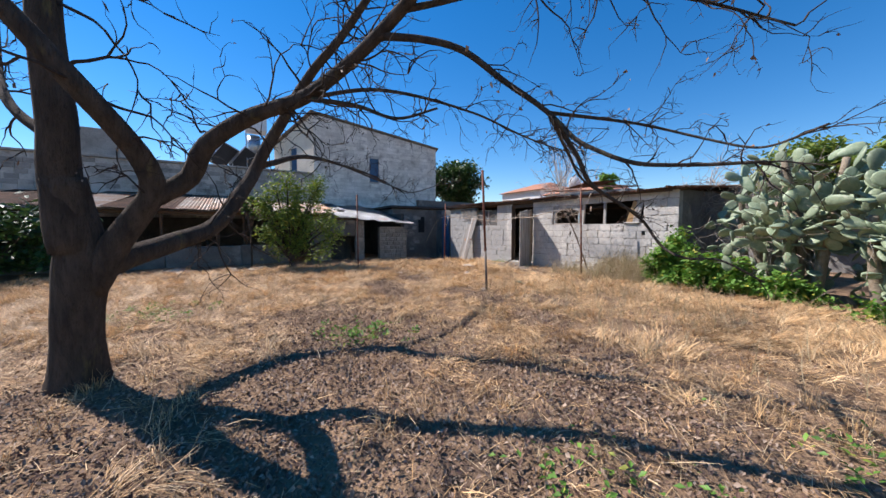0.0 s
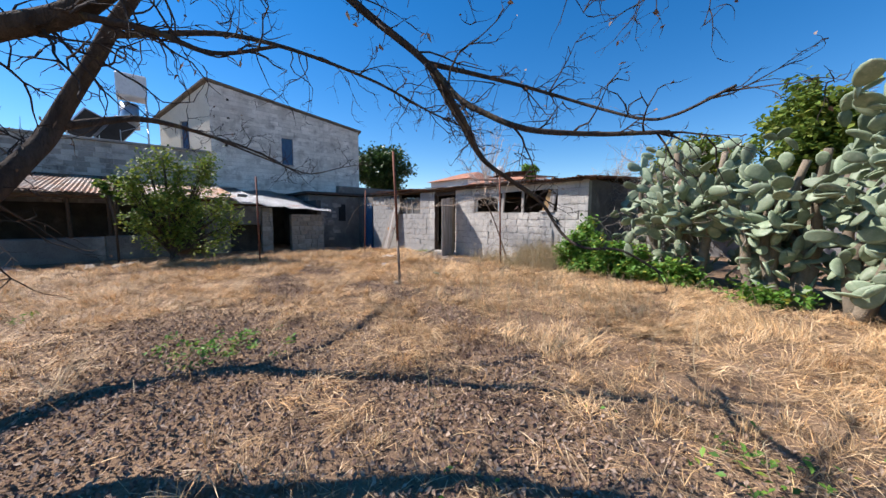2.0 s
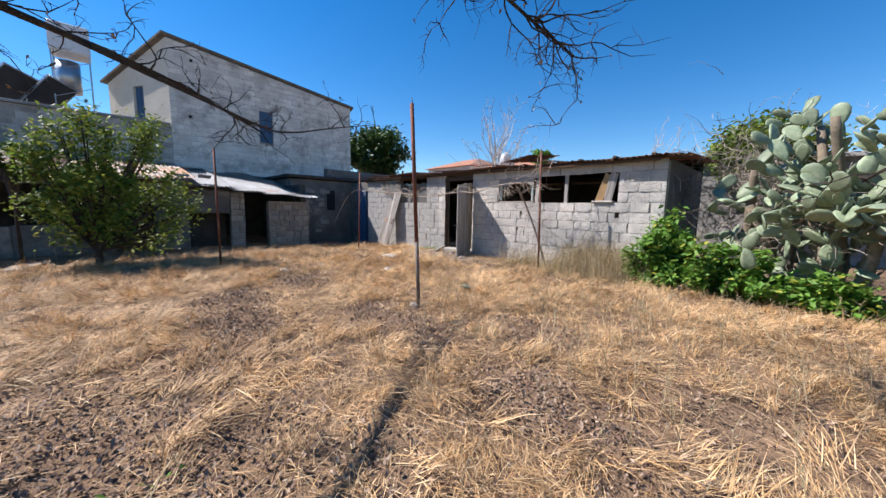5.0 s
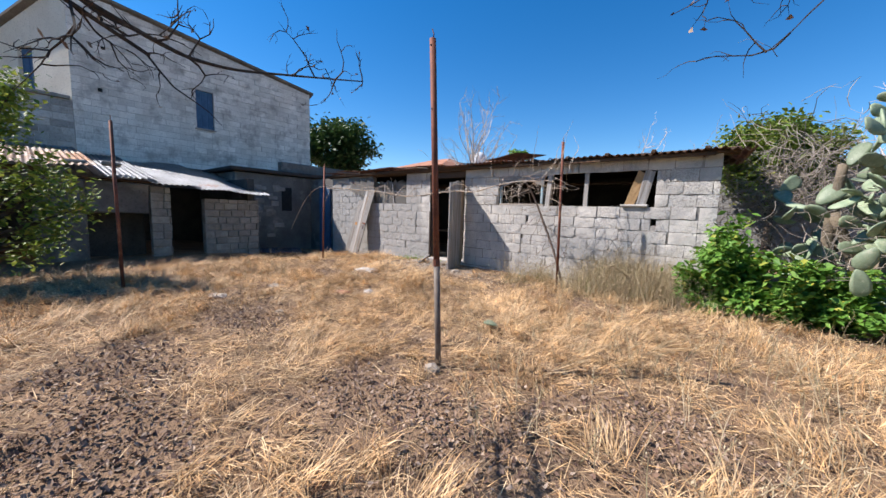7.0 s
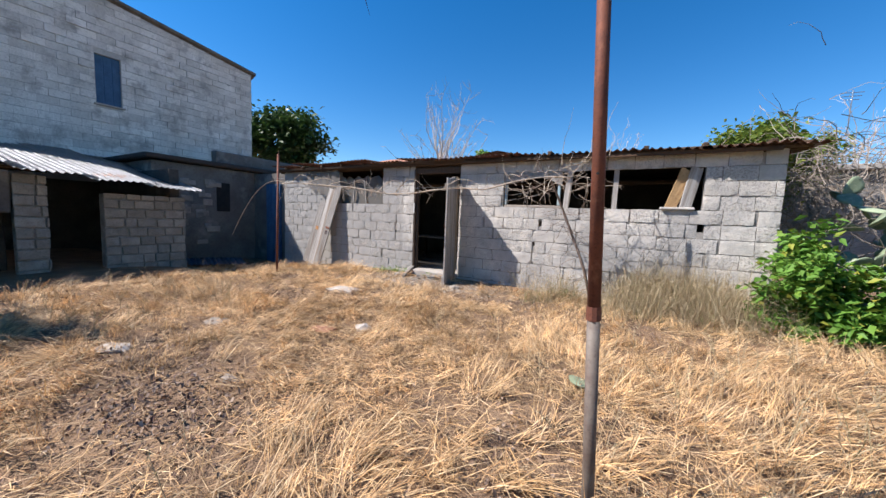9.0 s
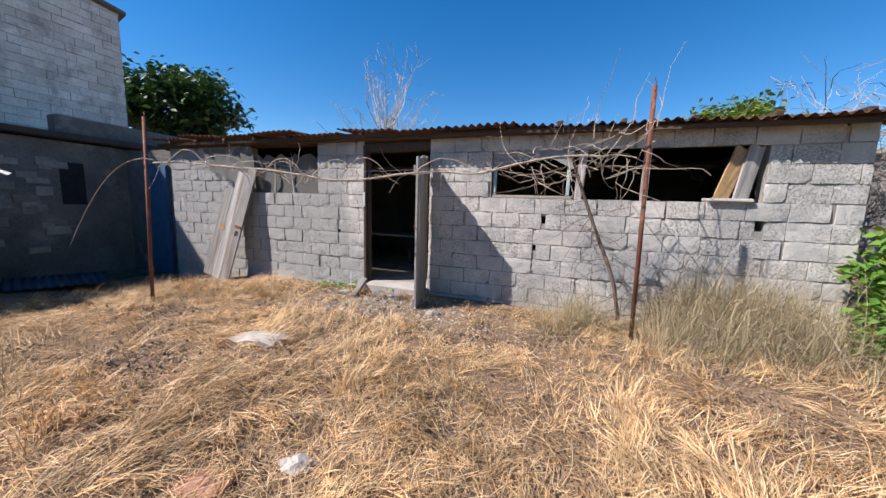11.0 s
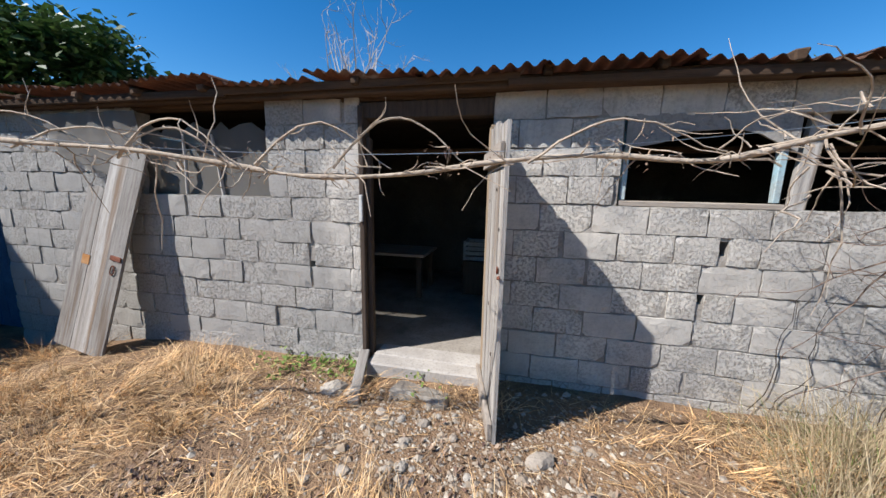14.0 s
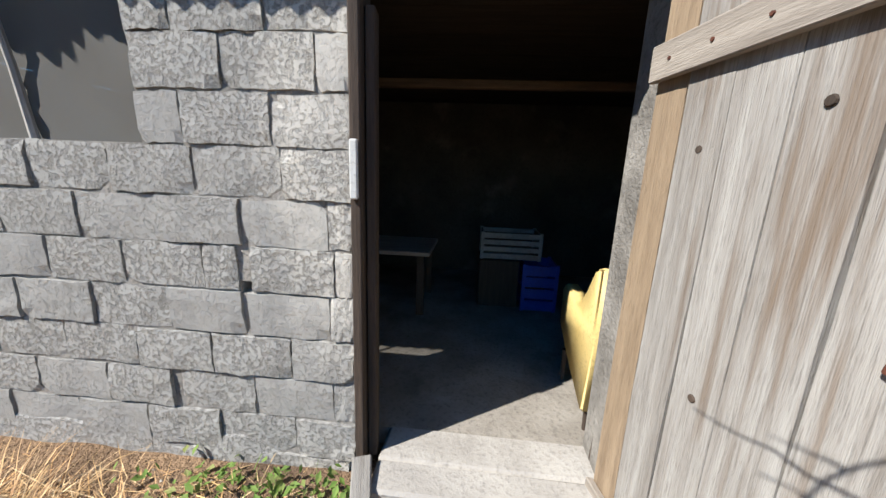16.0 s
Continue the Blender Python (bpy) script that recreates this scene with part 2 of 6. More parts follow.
def spline(pts, step=0.12):
    """Catmull-Rom through pts, as points about step apart, each with its place 0..1 along the whole."""
    p = [Vector(q) for q in pts]
    p = [p[0] * 2 - p[1]] + p + [p[-1] * 2 - p[-2]]
    out = []
    for i in range(1, len(p) - 2):
        n = max(2, int((p[i + 1] - p[i]).length / step))
        for k in range(n):
            t = k / n
            out.append(0.5 * (2 * p[i] + (p[i + 1] - p[i - 1]) * t + (2 * p[i - 1] - 5 * p[i] + 4 * p[i + 1] - p[i + 2]) * t * t
                              + (3 * p[i] - p[i - 1] - 3 * p[i + 1] + p[i + 2]) * t ** 3))
    out.append(p[-2])
    return out


def smoothstep(a, b, x):
    t = max(0.0, min(1.0, (x - a) / (b - a)))
    return t * t * (3 - 2 * t)


def ground_z(x, y):
    """Height of the yard: nearly level, dropping towards the corner between the buildings."""
    z = 0.06 + 0.05 * noise.noise(Vector((x * 0.35, y * 0.35, 0))) + 0.025 * noise.noise(Vector((x * 1.7, y * 1.7, 3))) + 0.018 * noise.noise(Vector((x * 4.6, y * 4.6, 7)))
    z -= 0.38 * smoothstep(-12.6, -15.5, x) * smoothstep(6.0, 9.5, y)
    return z


# ---- ground ----
def build_ground():
    bm = bmesh.new()
    xs = [-400, -200, -100, -60, -40, -30, -26] + [-24 + 0.5 * i for i in range(20)] + [-14 + 0.09 * i for i in range(189)] + [3.25, 3.6, 4, 5, 6] + [8, 12, 20, 40, 80, 160, 400]
    ys = [-400, -200, -100, -50, -25, -15] + [-10 + 0.5 * i for i in range(13)] + [-3.5 + 0.09 * i for i in range(150)] + [10.1, 10.5, 11, 12, 14] + [16, 20, 30, 50, 100, 200, 400]
    grid = [[bm.verts.new((x, y, ground_z(x, y) if -25 < x < 7 and -11 < y < 15 else 0.05)) for x in xs] for y in ys]
    for a, b in zip(grid, grid[1:]):
        for i in range(len(xs) - 1):
            bm.faces.new((a[i], a[i + 1], b[i + 1], b[i]))
    tagged(finish("ground", bm, M_SOIL, smooth=True), "dry trampled soil of an abandoned yard", "ground", kind="structure")


build_ground()

# ---- shed ----
SHED_Y, SHED_T = 9.95, 0.2          # front face, wall thickness
SHED_X0, SHED_X1 = -15.35, -4.3     # ends
SHED_TOP, SHED_DEEP = 2.5, 3.6
DOOR0, DOOR1 = -10.58, -9.40
COURSE, BLOCK = 0.22, 0.405
LEFT_WIN = (-13.12, -11.53, 1.66, 2.5)
RIGHT_WIN = (-8.42, -5.20, 1.65, 2.34)
OPENINGS = [LEFT_WIN, (DOOR0, DOOR1, -1.0, 2.5), RIGHT_WIN]
# gaps broken through the wall: x0, x1, z0, z1
GAPS = [(-7.68, -7.62, 1.30, 1.41), (-11.13, -11.07, 0.99, 1.05), (-7.78, -7.73, 0.91, 0.99), (-5.24, -5.15, 1.32, 1.45)]


def wall_boxes(bm, x0, x1, z0, z1, y0, y1, holes):
    """A wall cut into boxes round its openings."""
    cuts = sorted({x0, x1, *[h[0] for h in holes], *[h[1] for h in holes]})
    for a, b in zip(cuts, cuts[1:]):
        spans = [(z0, z1)]
        for h in holes:
            if h[0] <= a + 1e-6 and h[1] >= b - 1e-6:
                spans = [s for lo, hi in spans for s in ((lo, min(hi, h[2])), (max(lo, h[3]), hi)) if s[1] - s[0] > 0.005]
        for lo, hi in spans:
            box(bm, (a, y0, lo), (b, y1, hi))
    return bm


def rough_block_meshes(name, size, count, material, chip=0.006):
    """Worn blocks with pitted fronts and broken arrises; front towards -y."""
    out = []
    nx, nz = 6, 4
    for i in range(count):
        bm = bmesh.new()
        o = random.uniform(0, 90)
        front = []
        for b in range(nz + 1):
            row = []
            for a in range(nx + 1):
                x, z = (a / nx - 0.5) * size[0], (b / nz - 0.5) * size[2]
                edge = a in (0, nx) or b in (0, nz)
                corner = a in (0, nx) and b in (0, nz)
                y = -size[1] / 2 + 0.006 * noise.noise(Vector((x * 7 + o, z * 7, 0))) + (random.uniform(0.0, 0.005) if edge else random.uniform(-0.001, 0.001)) + (random.choice((0.001, 0.003, 0.014)) if corner else 0)
                row.append(bm.verts.new((x + random.uniform(-chip, chip) * 0.8, y, z + random.uniform(-chip, chip) * 0.8)))
            front.append(row)
        for p, q in zip(front, front[1:]):
            for a in range(nx):
                bm.faces.new((p[a], p[a + 1], q[a + 1], q[a]))
        rim = front[0] + [r[-1] for r in front[1:]] + front[-1][-2::-1] + [r[0] for r in front[-2:0:-1]]
        back = [bm.verts.new((v.co.x, size[1] / 2, v.co.z)) for v in rim]
        for k in range(len(rim)):
            bm.faces.new((rim[k], rim[(k + 1) % len(rim)], back[(k + 1) % len(rim)], back[k]))
        me = bpy.data.meshes.new(name)
        bmesh.ops.recalc_face_normals(bm, faces=bm.faces)
        bm.to_mesh(me)
        bm.free()
        me.materials.append(material)
        out.append(me)
    return out


def build_shed():
    wall = finish("wall_shed_front", wall_boxes(bmesh.new(), SHED_X0, SHED_X1, -0.45, SHED_TOP, SHED_Y + 0.017, SHED_Y + SHED_T, OPENINGS + GAPS), M_MORTAR)
    tagged(wall, "unplastered grey concrete block wall of a low shed", "wall", kind="structure")
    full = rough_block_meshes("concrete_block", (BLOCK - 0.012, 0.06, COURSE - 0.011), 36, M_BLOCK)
    rows = int((SHED_TOP + 0.4) / COURSE) + 1
    for r in range(rows):
        z = 0.12 - 2 * COURSE + (r + 0.5) * COURSE
        if z + COURSE / 2 > SHED_TOP + 0.06:
            break
        # courses between the openings that they meet
        stops = sorted([(o[0], o[1]) for o in OPENINGS if o[2] < z < o[3]] + [(g[0], g[1]) for g in GAPS if abs(g[2] + g[3] - 2 * z) < COURSE])
        spans, a = [], SHED_X0
        for o in stops:
            spans.append((a, o[0]))
            a = o[1]
        spans.append((a, SHED_X1))
        for s0, s1 in spans:
            x = s0 - (BLOCK / 2 if (r % 2) else 0)
            while x < s1 - 0.02:
                a, b = max(x, s0), min(x + BLOCK, s1)
                x += BLOCK
                if b - a < 0.06:
                    continue
                if random.random() < 0.12 and b - a > 0.3:
                    b -= random.uniform(0.015, 0.04)
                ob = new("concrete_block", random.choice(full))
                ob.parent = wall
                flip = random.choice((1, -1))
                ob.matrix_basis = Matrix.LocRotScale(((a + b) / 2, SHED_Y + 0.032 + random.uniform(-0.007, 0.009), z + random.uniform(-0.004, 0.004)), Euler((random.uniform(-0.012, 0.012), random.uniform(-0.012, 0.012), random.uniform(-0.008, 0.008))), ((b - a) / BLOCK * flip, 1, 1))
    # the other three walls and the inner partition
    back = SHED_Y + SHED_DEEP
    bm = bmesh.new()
    # indoor shade is painted into the back wall's colour
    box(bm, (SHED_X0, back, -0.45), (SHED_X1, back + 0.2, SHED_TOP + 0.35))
    tagged(finish("wall_shed_back", bm, M_INSHADE), "back wall of the shed, painted dark as in shade", "wall", kind="structure")
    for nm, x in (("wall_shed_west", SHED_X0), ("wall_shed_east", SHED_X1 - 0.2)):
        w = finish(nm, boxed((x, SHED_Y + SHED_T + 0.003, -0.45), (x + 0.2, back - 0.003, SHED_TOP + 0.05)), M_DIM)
        tagged(w, "rendered side wall of the shed, blotched dark grey", "wall", kind="structure")
    # rough concrete footing left of the door
    bm = bmesh.new()
    n = 24
    lo, hi = [], []
    for k in range(n + 1):
        x = -13.3 + 2.68 * k / n
        h = 0.20 + 0.16 * noise.noise(Vector((x * 2.9, 4, 0))) - 0.08 * k / n
        lo.append((bm.verts.new((x, SHED_Y - 0.04 + 0.012 * noise.noise(Vector((x * 5, 0, 0))), -0.3)), bm.verts.new((x, SHED_Y + 0.03, -0.3))))
        hi.append((bm.verts.new((x, SHED_Y + 0.004 + 0.006 * noise.noise(Vector((x * 5, 9, 0))), h)), bm.verts.new((x, SHED_Y + 0.03, h + 0.02))))
    for k in range(n):
        bm.faces.new((lo[k][0], lo[k + 1][0], hi[k + 1][0], hi[k][0]))
        bm.faces.new((hi[k][0], hi[k + 1][0], hi[k + 1][1], hi[k][1]))
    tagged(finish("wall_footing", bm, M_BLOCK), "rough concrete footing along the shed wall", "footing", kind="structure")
    tagged(finish("floor", boxed((SHED_X0 + 0.2, SHED_Y + SHED_T + 0.004, -0.3), (SHED_X1 - 0.2, back - 0.004, 0.17)), M_EARTHFLOOR), "worn concrete floor inside the shed", "floor", kind="structure")


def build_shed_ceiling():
    """Boards added under the rafters to darken the inside, shade in their colour; in one mesh."""
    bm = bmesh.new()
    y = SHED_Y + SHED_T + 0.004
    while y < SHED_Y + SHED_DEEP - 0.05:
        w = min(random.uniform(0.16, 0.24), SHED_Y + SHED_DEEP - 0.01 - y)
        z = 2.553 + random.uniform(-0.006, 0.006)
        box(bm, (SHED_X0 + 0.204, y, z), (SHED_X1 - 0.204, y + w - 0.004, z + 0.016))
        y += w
    tagged(finish("ceiling", bm, M_LINING), "near-black board ceiling added inside the shed", "ceiling", kind="structure")


def corrugated(w, d, period=0.115, amp=0.016, steps=6, thick=0.003, sag=0.0, wobble=0.0):
    """A wavy sheet, w wide in x with its waves across, d deep in y; low edge at y = 0."""
    bm = bmesh.new()
    n = int(w / period * steps)
    ys = [0, 0.02, d * 0.33, d * 0.66, d]
    grid = []
    ph = random.random() * 6
    for y in ys:
        grid.append([bm.verts.new((w * i / n, y, amp * math.sin(2 * math.pi * (w * i / n) / period) - sag * math.sin(math.pi * y / d)
                                   + wobble * math.sin(ph + 3.1 * w * i / n) * (1 - 0.6 * y / d))) for i in range(n + 1)])
    for a, b in zip(grid, grid[1:]):
        for i in range(n):
            bm.faces.new((a[i], a[i + 1], b[i + 1], b[i]))
    bmesh.ops.solidify(bm, geom=bm.faces[:], thickness=thick)
    return bm


def build_shed_roof():
    roof = thing("shed_roof", (0, 0, 0), "rusty corrugated iron roof on old timber beams", "roof")
    x = SHED_X0 - 0.35
    k = 0
    while x < SHED_X1 + 0.2:
        w = min(0.95, SHED_X1 + 0.32 - x)
        t = (x - SHED_X0) / (SHED_X1 - SHED_X0)
        z = 2.70 - 0.145 * t + random.uniform(-0.012, 0.012) + (0.022 if k % 2 else 0.0)
        m = pose(x, 9.70 + random.uniform(-0.05, 0.05), z, random.uniform(3.2, 4.2), random.uniform(-0.4, 0.4) + 0.55, random.uniform(-0.8, 0.8))
        part("roof_sheet", corrugated(w + 0.07, SHED_DEEP + 0.75, amp=0.021, wobble=0.018), M_RUST, roof, smooth=True, m=m)
        x += w
        k += 1
    for nm, y, z0, z1 in (("wall_plate", SHED_Y + 0.03, 2.515, 2.63), ("eaves_beam", SHED_Y - 0.11, 2.53, 2.63), ("ridge_beam", SHED_Y + 1.9, 2.62, 2.74)):
        for a, b in ((SHED_X0 - 0.2, -11.2), (-11.25, -7.4), (-7.5, SHED_X1 + 0.2)):
            part(nm, boxed((a, y, z0 + random.uniform(-0.015, 0.01)), (b, y + 0.09, z1 - random.uniform(0, 0.02)), bevel=0.012, rough=0.012), M_BEAM, roof)
    x = SHED_X0 + 0.3
    while x < SHED_X1:
        part("rafter", boxed((x, 9.74, 2.57), (x + 0.07, 13.6, 2.63), bevel=0.01, rough=0.01), M_BEAM, roof, m=Matrix.Translation((0, 0, 0.02)))
        x += 0.75
    # fascia boards, old and split
    for a, b, z in ((-11.9, -9.2, 2.54), (-9.3, -6.9, 2.50), (-6.95, -4.4, 2.47), (-14.9, -11.8, 2.53)):
        part("fascia_board", boxed((a, 9.79, z + 0.02), (b, 9.82, z + 0.09), bevel=0.006, rough=0.012), M_BEAM, roof)


def plank(w, t, h, bevel=0.006, rough=0.004):
    """An upright old board with ragged ends, its foot at z = 0."""
    bm = bmesh.new()
    n = 5
    zs = [0, h * 0.3, h * 0.6, h * 0.92, h]
    rings = []
    for z in zs:
        top = z == h
        ring = []
        for i in range(n):
            x = -w / 2 + w * i / (n - 1)
            zz = z + (random.uniform(-0.03, 0.012) if top else 0)
            ring.append((x + random.uniform(-rough, rough), zz))
        rings.append(ring)
    f = [[bm.verts.new((x, -t / 2 + random.uniform(-0.002, 0.002), z)) for x, z in r] for r in rings]
    k = [[bm.verts.new((x, t / 2, z)) for x, z in r] for r in rings]
    for a in range(len(zs) - 1):
        for i in range(n - 1):
            bm.faces.new((f[a][i], f[a][i + 1], f[a + 1][i + 1], f[a + 1][i]))
            bm.faces.new((k[a][i + 1], k[a][i], k[a + 1][i], k[a + 1][i + 1]))
        for i, s in ((0, 1), (n - 1, -1)):
            bm.faces.new((f[a][i], f[a + 1][i], k[a + 1][i], k[a][i])[::s])
    for a in (0, len(zs) - 1):
        for i in range(n - 1):
            bm.faces.new((f[a][i], f[a][i + 1], k[a][i + 1], k[a][i]))
    return bm


def build_shed_openings():
    # door frame
    fr = thing("door_frame", (0, 0, 0), "dark weathered timber door frame in a block wall", "door frame")
    part("jamb", boxed((DOOR0 + 0.004, SHED_Y - 0.03, 0.1), (DOOR0 + 0.055, SHED_Y + 0.12, 2.46), bevel=0.006, rough=0.006), M_DARKWOOD, fr)
    part("jamb", boxed((DOOR0 + 0.058, SHED_Y + 0.02, 0.15), (DOOR0 + 0.098, SHED_Y + 0.09, 2.2), bevel=0.006, rough=0.004), M_DARKWOOD, fr)
    part("jamb", boxed((DOOR1 + 0.002, SHED_Y + 0.085, 0.18), (DOOR1 + 0.03, SHED_Y + 0.16, 2.36), bevel=0.006, rough=0.004), M_DARKWOOD, fr)
    part("lintel", boxed((DOOR0, SHED_Y + 0.01, 2.36), (DOOR1, SHED_Y + 0.14, 2.50), bevel=0.008, rough=0.006), M_DARKWOOD, fr)
    part("hinge_cover", boxed((DOOR0 + 0.01, SHED_Y - 0.052, 1.46), (DOOR0 + 0.045, SHED_Y - 0.033, 1.70), bevel=0.006), M_PLASTIC, fr, "clouded clear plastic strip")
    # open door leaf, hinged on the far jamb and standing out into the yard
    m = Matrix.Translation((DOOR1 - 0.02, SHED_Y - 0.02, 0.06)) @ Matrix.Rotation(radians(-78), 4, "Z")
    leaf = thing("door_1", (0, 0, 0), "open shed door of weathered grey vertical boards", "door", m=m)
    leaf["kind"] = "structure"
    x = 0.02
    ws = [0.14, 0.16, 0.16, 0.18, 0.17]
    for i, w in enumerate(ws):
        part("board", plank(w - 0.005, 0.024, 2.13 + random.uniform(-0.02, 0.02) + (0.04 if i == 0 else 0)), M_WOODBROWN if i == 0 else M_WOOD, leaf, m=pose(x + w / 2, random.uniform(-0.003, 0.003), -0.02 if i > 2 else 0.02))
        x += w
    for z, h in ((0.03, 0.13), (1.86, 0.12)):
        part("ledge", boxed((0.01, -0.047, z), (0.82, -0.014, z + h), bevel=0.005, rough=0.003), M_WOODH, leaf)
    for x, z, tilt in ((0.775, 1.20, 12), (0.815, 1.16, 70)):
        part("latch", boxed((-0.012, -0.010, -0.02), (0.012, 0.004, 0.022), bevel=0.003, rough=0.003), M_POLE, leaf, "bent rusty iron latch plate", m=pose(x, -0.018, z, 0, tilt, 0))
    for x, z in ((0.25, 1.62), (0.56, 1.70), (0.60, 0.55), (0.40, 0.86), (0.72, 1.45)):
        part("knot", tube(bmesh.new(), [(x, -0.0165, z), (x, -0.012, z)], [0.011, 0.014], 9), M_DARKWOOD, leaf)
    for z in (0.1, 1.92):
        for x in (0.1, 0.26, 0.42, 0.6, 0.75):
            part("nail", tube(bmesh.new(), [(x, -0.0505, z), (x, -0.046, z)], [0.006, 0.007], 6), M_POLE, leaf)
    # stone sill at the door, threshold plank, step stone
    step = thing("door_step", (0, 0, 0), "worn pale concrete doorstep with cracked edge", "step")
    part("tread", boxed((DOOR0 + 0.12, 9.93, -0.12), (DOOR1 + 0.02, SHED_Y + 0.21, 0.182), bevel=0.015, rough=0.008), M_CONCRETE, step)
    x = DOOR0 + 0.12
    for w, d, h in ((1.07, 0.0, 0.176),):
        part("edge_slab", boxed((x, 9.74 + d, -0.12), (x + w - 0.004, 9.926, h), bevel=0.014, rough=0.012), M_CONCRETE, step)
        x += w
    tagged(finish("threshold_plank", boxed((-0.045, -0.03, 0), (0.045, 0.03, 0.62), bevel=0.008, rough=0.008), M_WOOD, m=Matrix.Translation((-10.36, 9.30, 0.08)) @ Euler((radians(-77), 0, radians(16))).to_matrix().to_4x4()), "short weathered plank lying against the doorstep", "plank")
    # big right opening: sill mortar, posts, boards
    tagged(finish("window_lintel", boxed((RIGHT_WIN[0] - 0.1, SHED_Y + 0.03, 2.345), (RIGHT_WIN[1] + 0.1, SHED_Y + 0.16, 2.44), bevel=0.01, rough=0.008), M_BEAM), "old timber lintel over the open window", "lintel")
    wf = thing("window_1", (0, 0, 0), "unglazed window with a peeling pale blue frame", "window")
    wf["kind"] = "structure"
    a, b, z0, z1 = RIGHT_WIN[0] + 0.02, -7.33, RIGHT_WIN[2], 2.33
    for nm, lo, hi in (("jamb", (a, SHED_Y + 0.04, z0 + 0.05), (a + 0.045, SHED_Y + 0.1, z1)), ("jamb", (b - 0.045, SHED_Y + 0.04, z0 + 0.05), (b, SHED_Y + 0.1, z1)),
                       ("sill_rail", (a - 0.01, SHED_Y + 0.03, z0 + 0.003), (b + 0.03, SHED_Y + 0.11, z0 + 0.047))):
        part(nm, boxed(lo, hi, bevel=0.005, rough=0.004), M_PALEBLUE if nm == "jamb" else M_WOODH, wf)
    # torn plaster hanging under the lintel
    bm = bmesh.new()
    pts = [(-8.40, 2.338), (-7.30, 2.338), (-7.30, 2.06), (-7.42, 2.12), (-7.55, 2.19), (-7.7, 2.22), (-7.95, 2.21), (-8.15, 2.13), (-8.32, 2.1), (-8.40, 2.08)]
    f = bm.faces.new([bm.verts.new((x, SHED_Y + 0.012, z)) for x, z in pts])
    e = bmesh.ops.extrude_face_region(bm, geom=[f])
    for v in e["geom"]:
        if isinstance(v, bmesh.types.BMVert):
            v.co.y += 0.02
    tagged(finish("hanging_sheet", bm, M_RENDER), "torn grey sheet hanging under the lintel", "sheet")
    for x, w, lab, tilt in ((-7.22, 0.10, "upright whitish board standing in the window opening", 4), (-6.42, 0.08, "rough timber post in the window opening", 0)):
        tagged(finish("window_post", plank(w, 0.05, 0.69), M_WOOD, m=pose(x, SHED_Y + 0.07, RIGHT_WIN[2] + 0.004, 0, tilt, 0)), lab, "post")
    for x, tilt, mm, lab in ((-5.62, 17, M_OCHRE, "ochre board leaning in the window opening"), (-5.42, 10, M_WOOD, "grey board leaning in the window opening")):
        tagged(finish("leaning_board", plank(0.16, 0.03, 0.66), mm, m=pose(x, SHED_Y + 0.02, RIGHT_WIN[2] + 0.03, 0, tilt, 12)), lab, "board")
    tagged(finish("loose_block", boxed((-5.75, SHED_Y - 0.05, 1.655), (-5.3, SHED_Y + 0.17, 1.70), bevel=0.015, rough=0.012), M_CONCRETE), "flat stone lying on the window sill", "stone")
    # dark net over the left window, with two sticks behind it
    bm = bmesh.new()
    n = 14
    g = [[bm.verts.new((LEFT_WIN[0] + (LEFT_WIN[1] - LEFT_WIN[0]) * i / n, SHED_Y + 0.09 + 0.03 * math.sin(i * 1.1 + j), LEFT_WIN[2] + 0.003 + (0.68 + 0.05 * math.sin(i * 2.3)) * j / 6)) for i in range(n + 1)] for j in range(7)]
    for p, q in zip(g, g[1:]):
        for i in range(n):
            bm.faces.new((p[i], p[i + 1], q[i + 1], q[i]))
    net = thing("window_net", (0, 0, 0), "sagging dark netting hung across the window", "netting")
    part("net_panel", bm, M_NET, net, smooth=True)
    bm = bmesh.new()
    g = []
    for k in range(7):
        row = []
        for i in range(n + 1):
            u = i / n
            top, low = 2.49, 2.12 - 0.46 * u + 0.03 * math.sin(i * 1.9)
            row.append(bm.verts.new((-14.25 + 1.28 * u, SHED_Y - 0.05 + 0.022 * math.sin(i * 1.7 + 0.9 * k), low + (top - low) * k / 6)))
        g.append(row)
    for p, q in zip(g, g[1:]):
        for i in range(n):
            bm.faces.new((p[i], p[i + 1], q[i + 1], q[i]))
    part("net_drape", bm, M_NET, net, smooth=True)
    for x, t in ((-12.55, 1), (-12.10, -9)):
        tagged(finish("window_stick", tube(bmesh.new(), [(0, 0, 0), (0.01, 0, 0.3), (0, 0, 0.6)], [0.018, 0.016, 0.014], 6), M_WOOD, m=pose(x, SHED_Y + 0.05, LEFT_WIN[2] + 0.004, 0, t, 0)), "thin weathered stick standing on the sill", "stick")
    # leaning board slab: three joined old boards
    m = Matrix.Translation((-13.58, 9.50, 0.03)) @ Euler((radians(-10.5), radians(11), 0)).to_matrix().to_4x4()
    s = thing("board_panel", (0, 0, 0), "old door panel of grey boards leaning on the wall", "door panel", m=m)
    for i, (x, w, h) in enumerate(((-0.22, 0.21, 1.72), (0.0, 0.22, 2.08), (0.21, 0.2, 2.18))):
        part("board", plank(w, 0.03, h), M_WOOD, s, m=pose(x, 0, 0))
    part("hasp", boxed((0.16, -0.03, 1.02), (0.30, -0.018, 1.07), bevel=0.004), M_POLE, s, "rusty iron hasp")
    part("ring", tube(bmesh.new(), [(0.22 + 0.025 * math.cos(k / 10 * 6.283), -0.026, 0.92 + 0.05 * math.sin(k / 10 * 6.283)) for k in range(11)], [0.006] * 11, 6), M_POLE, s)
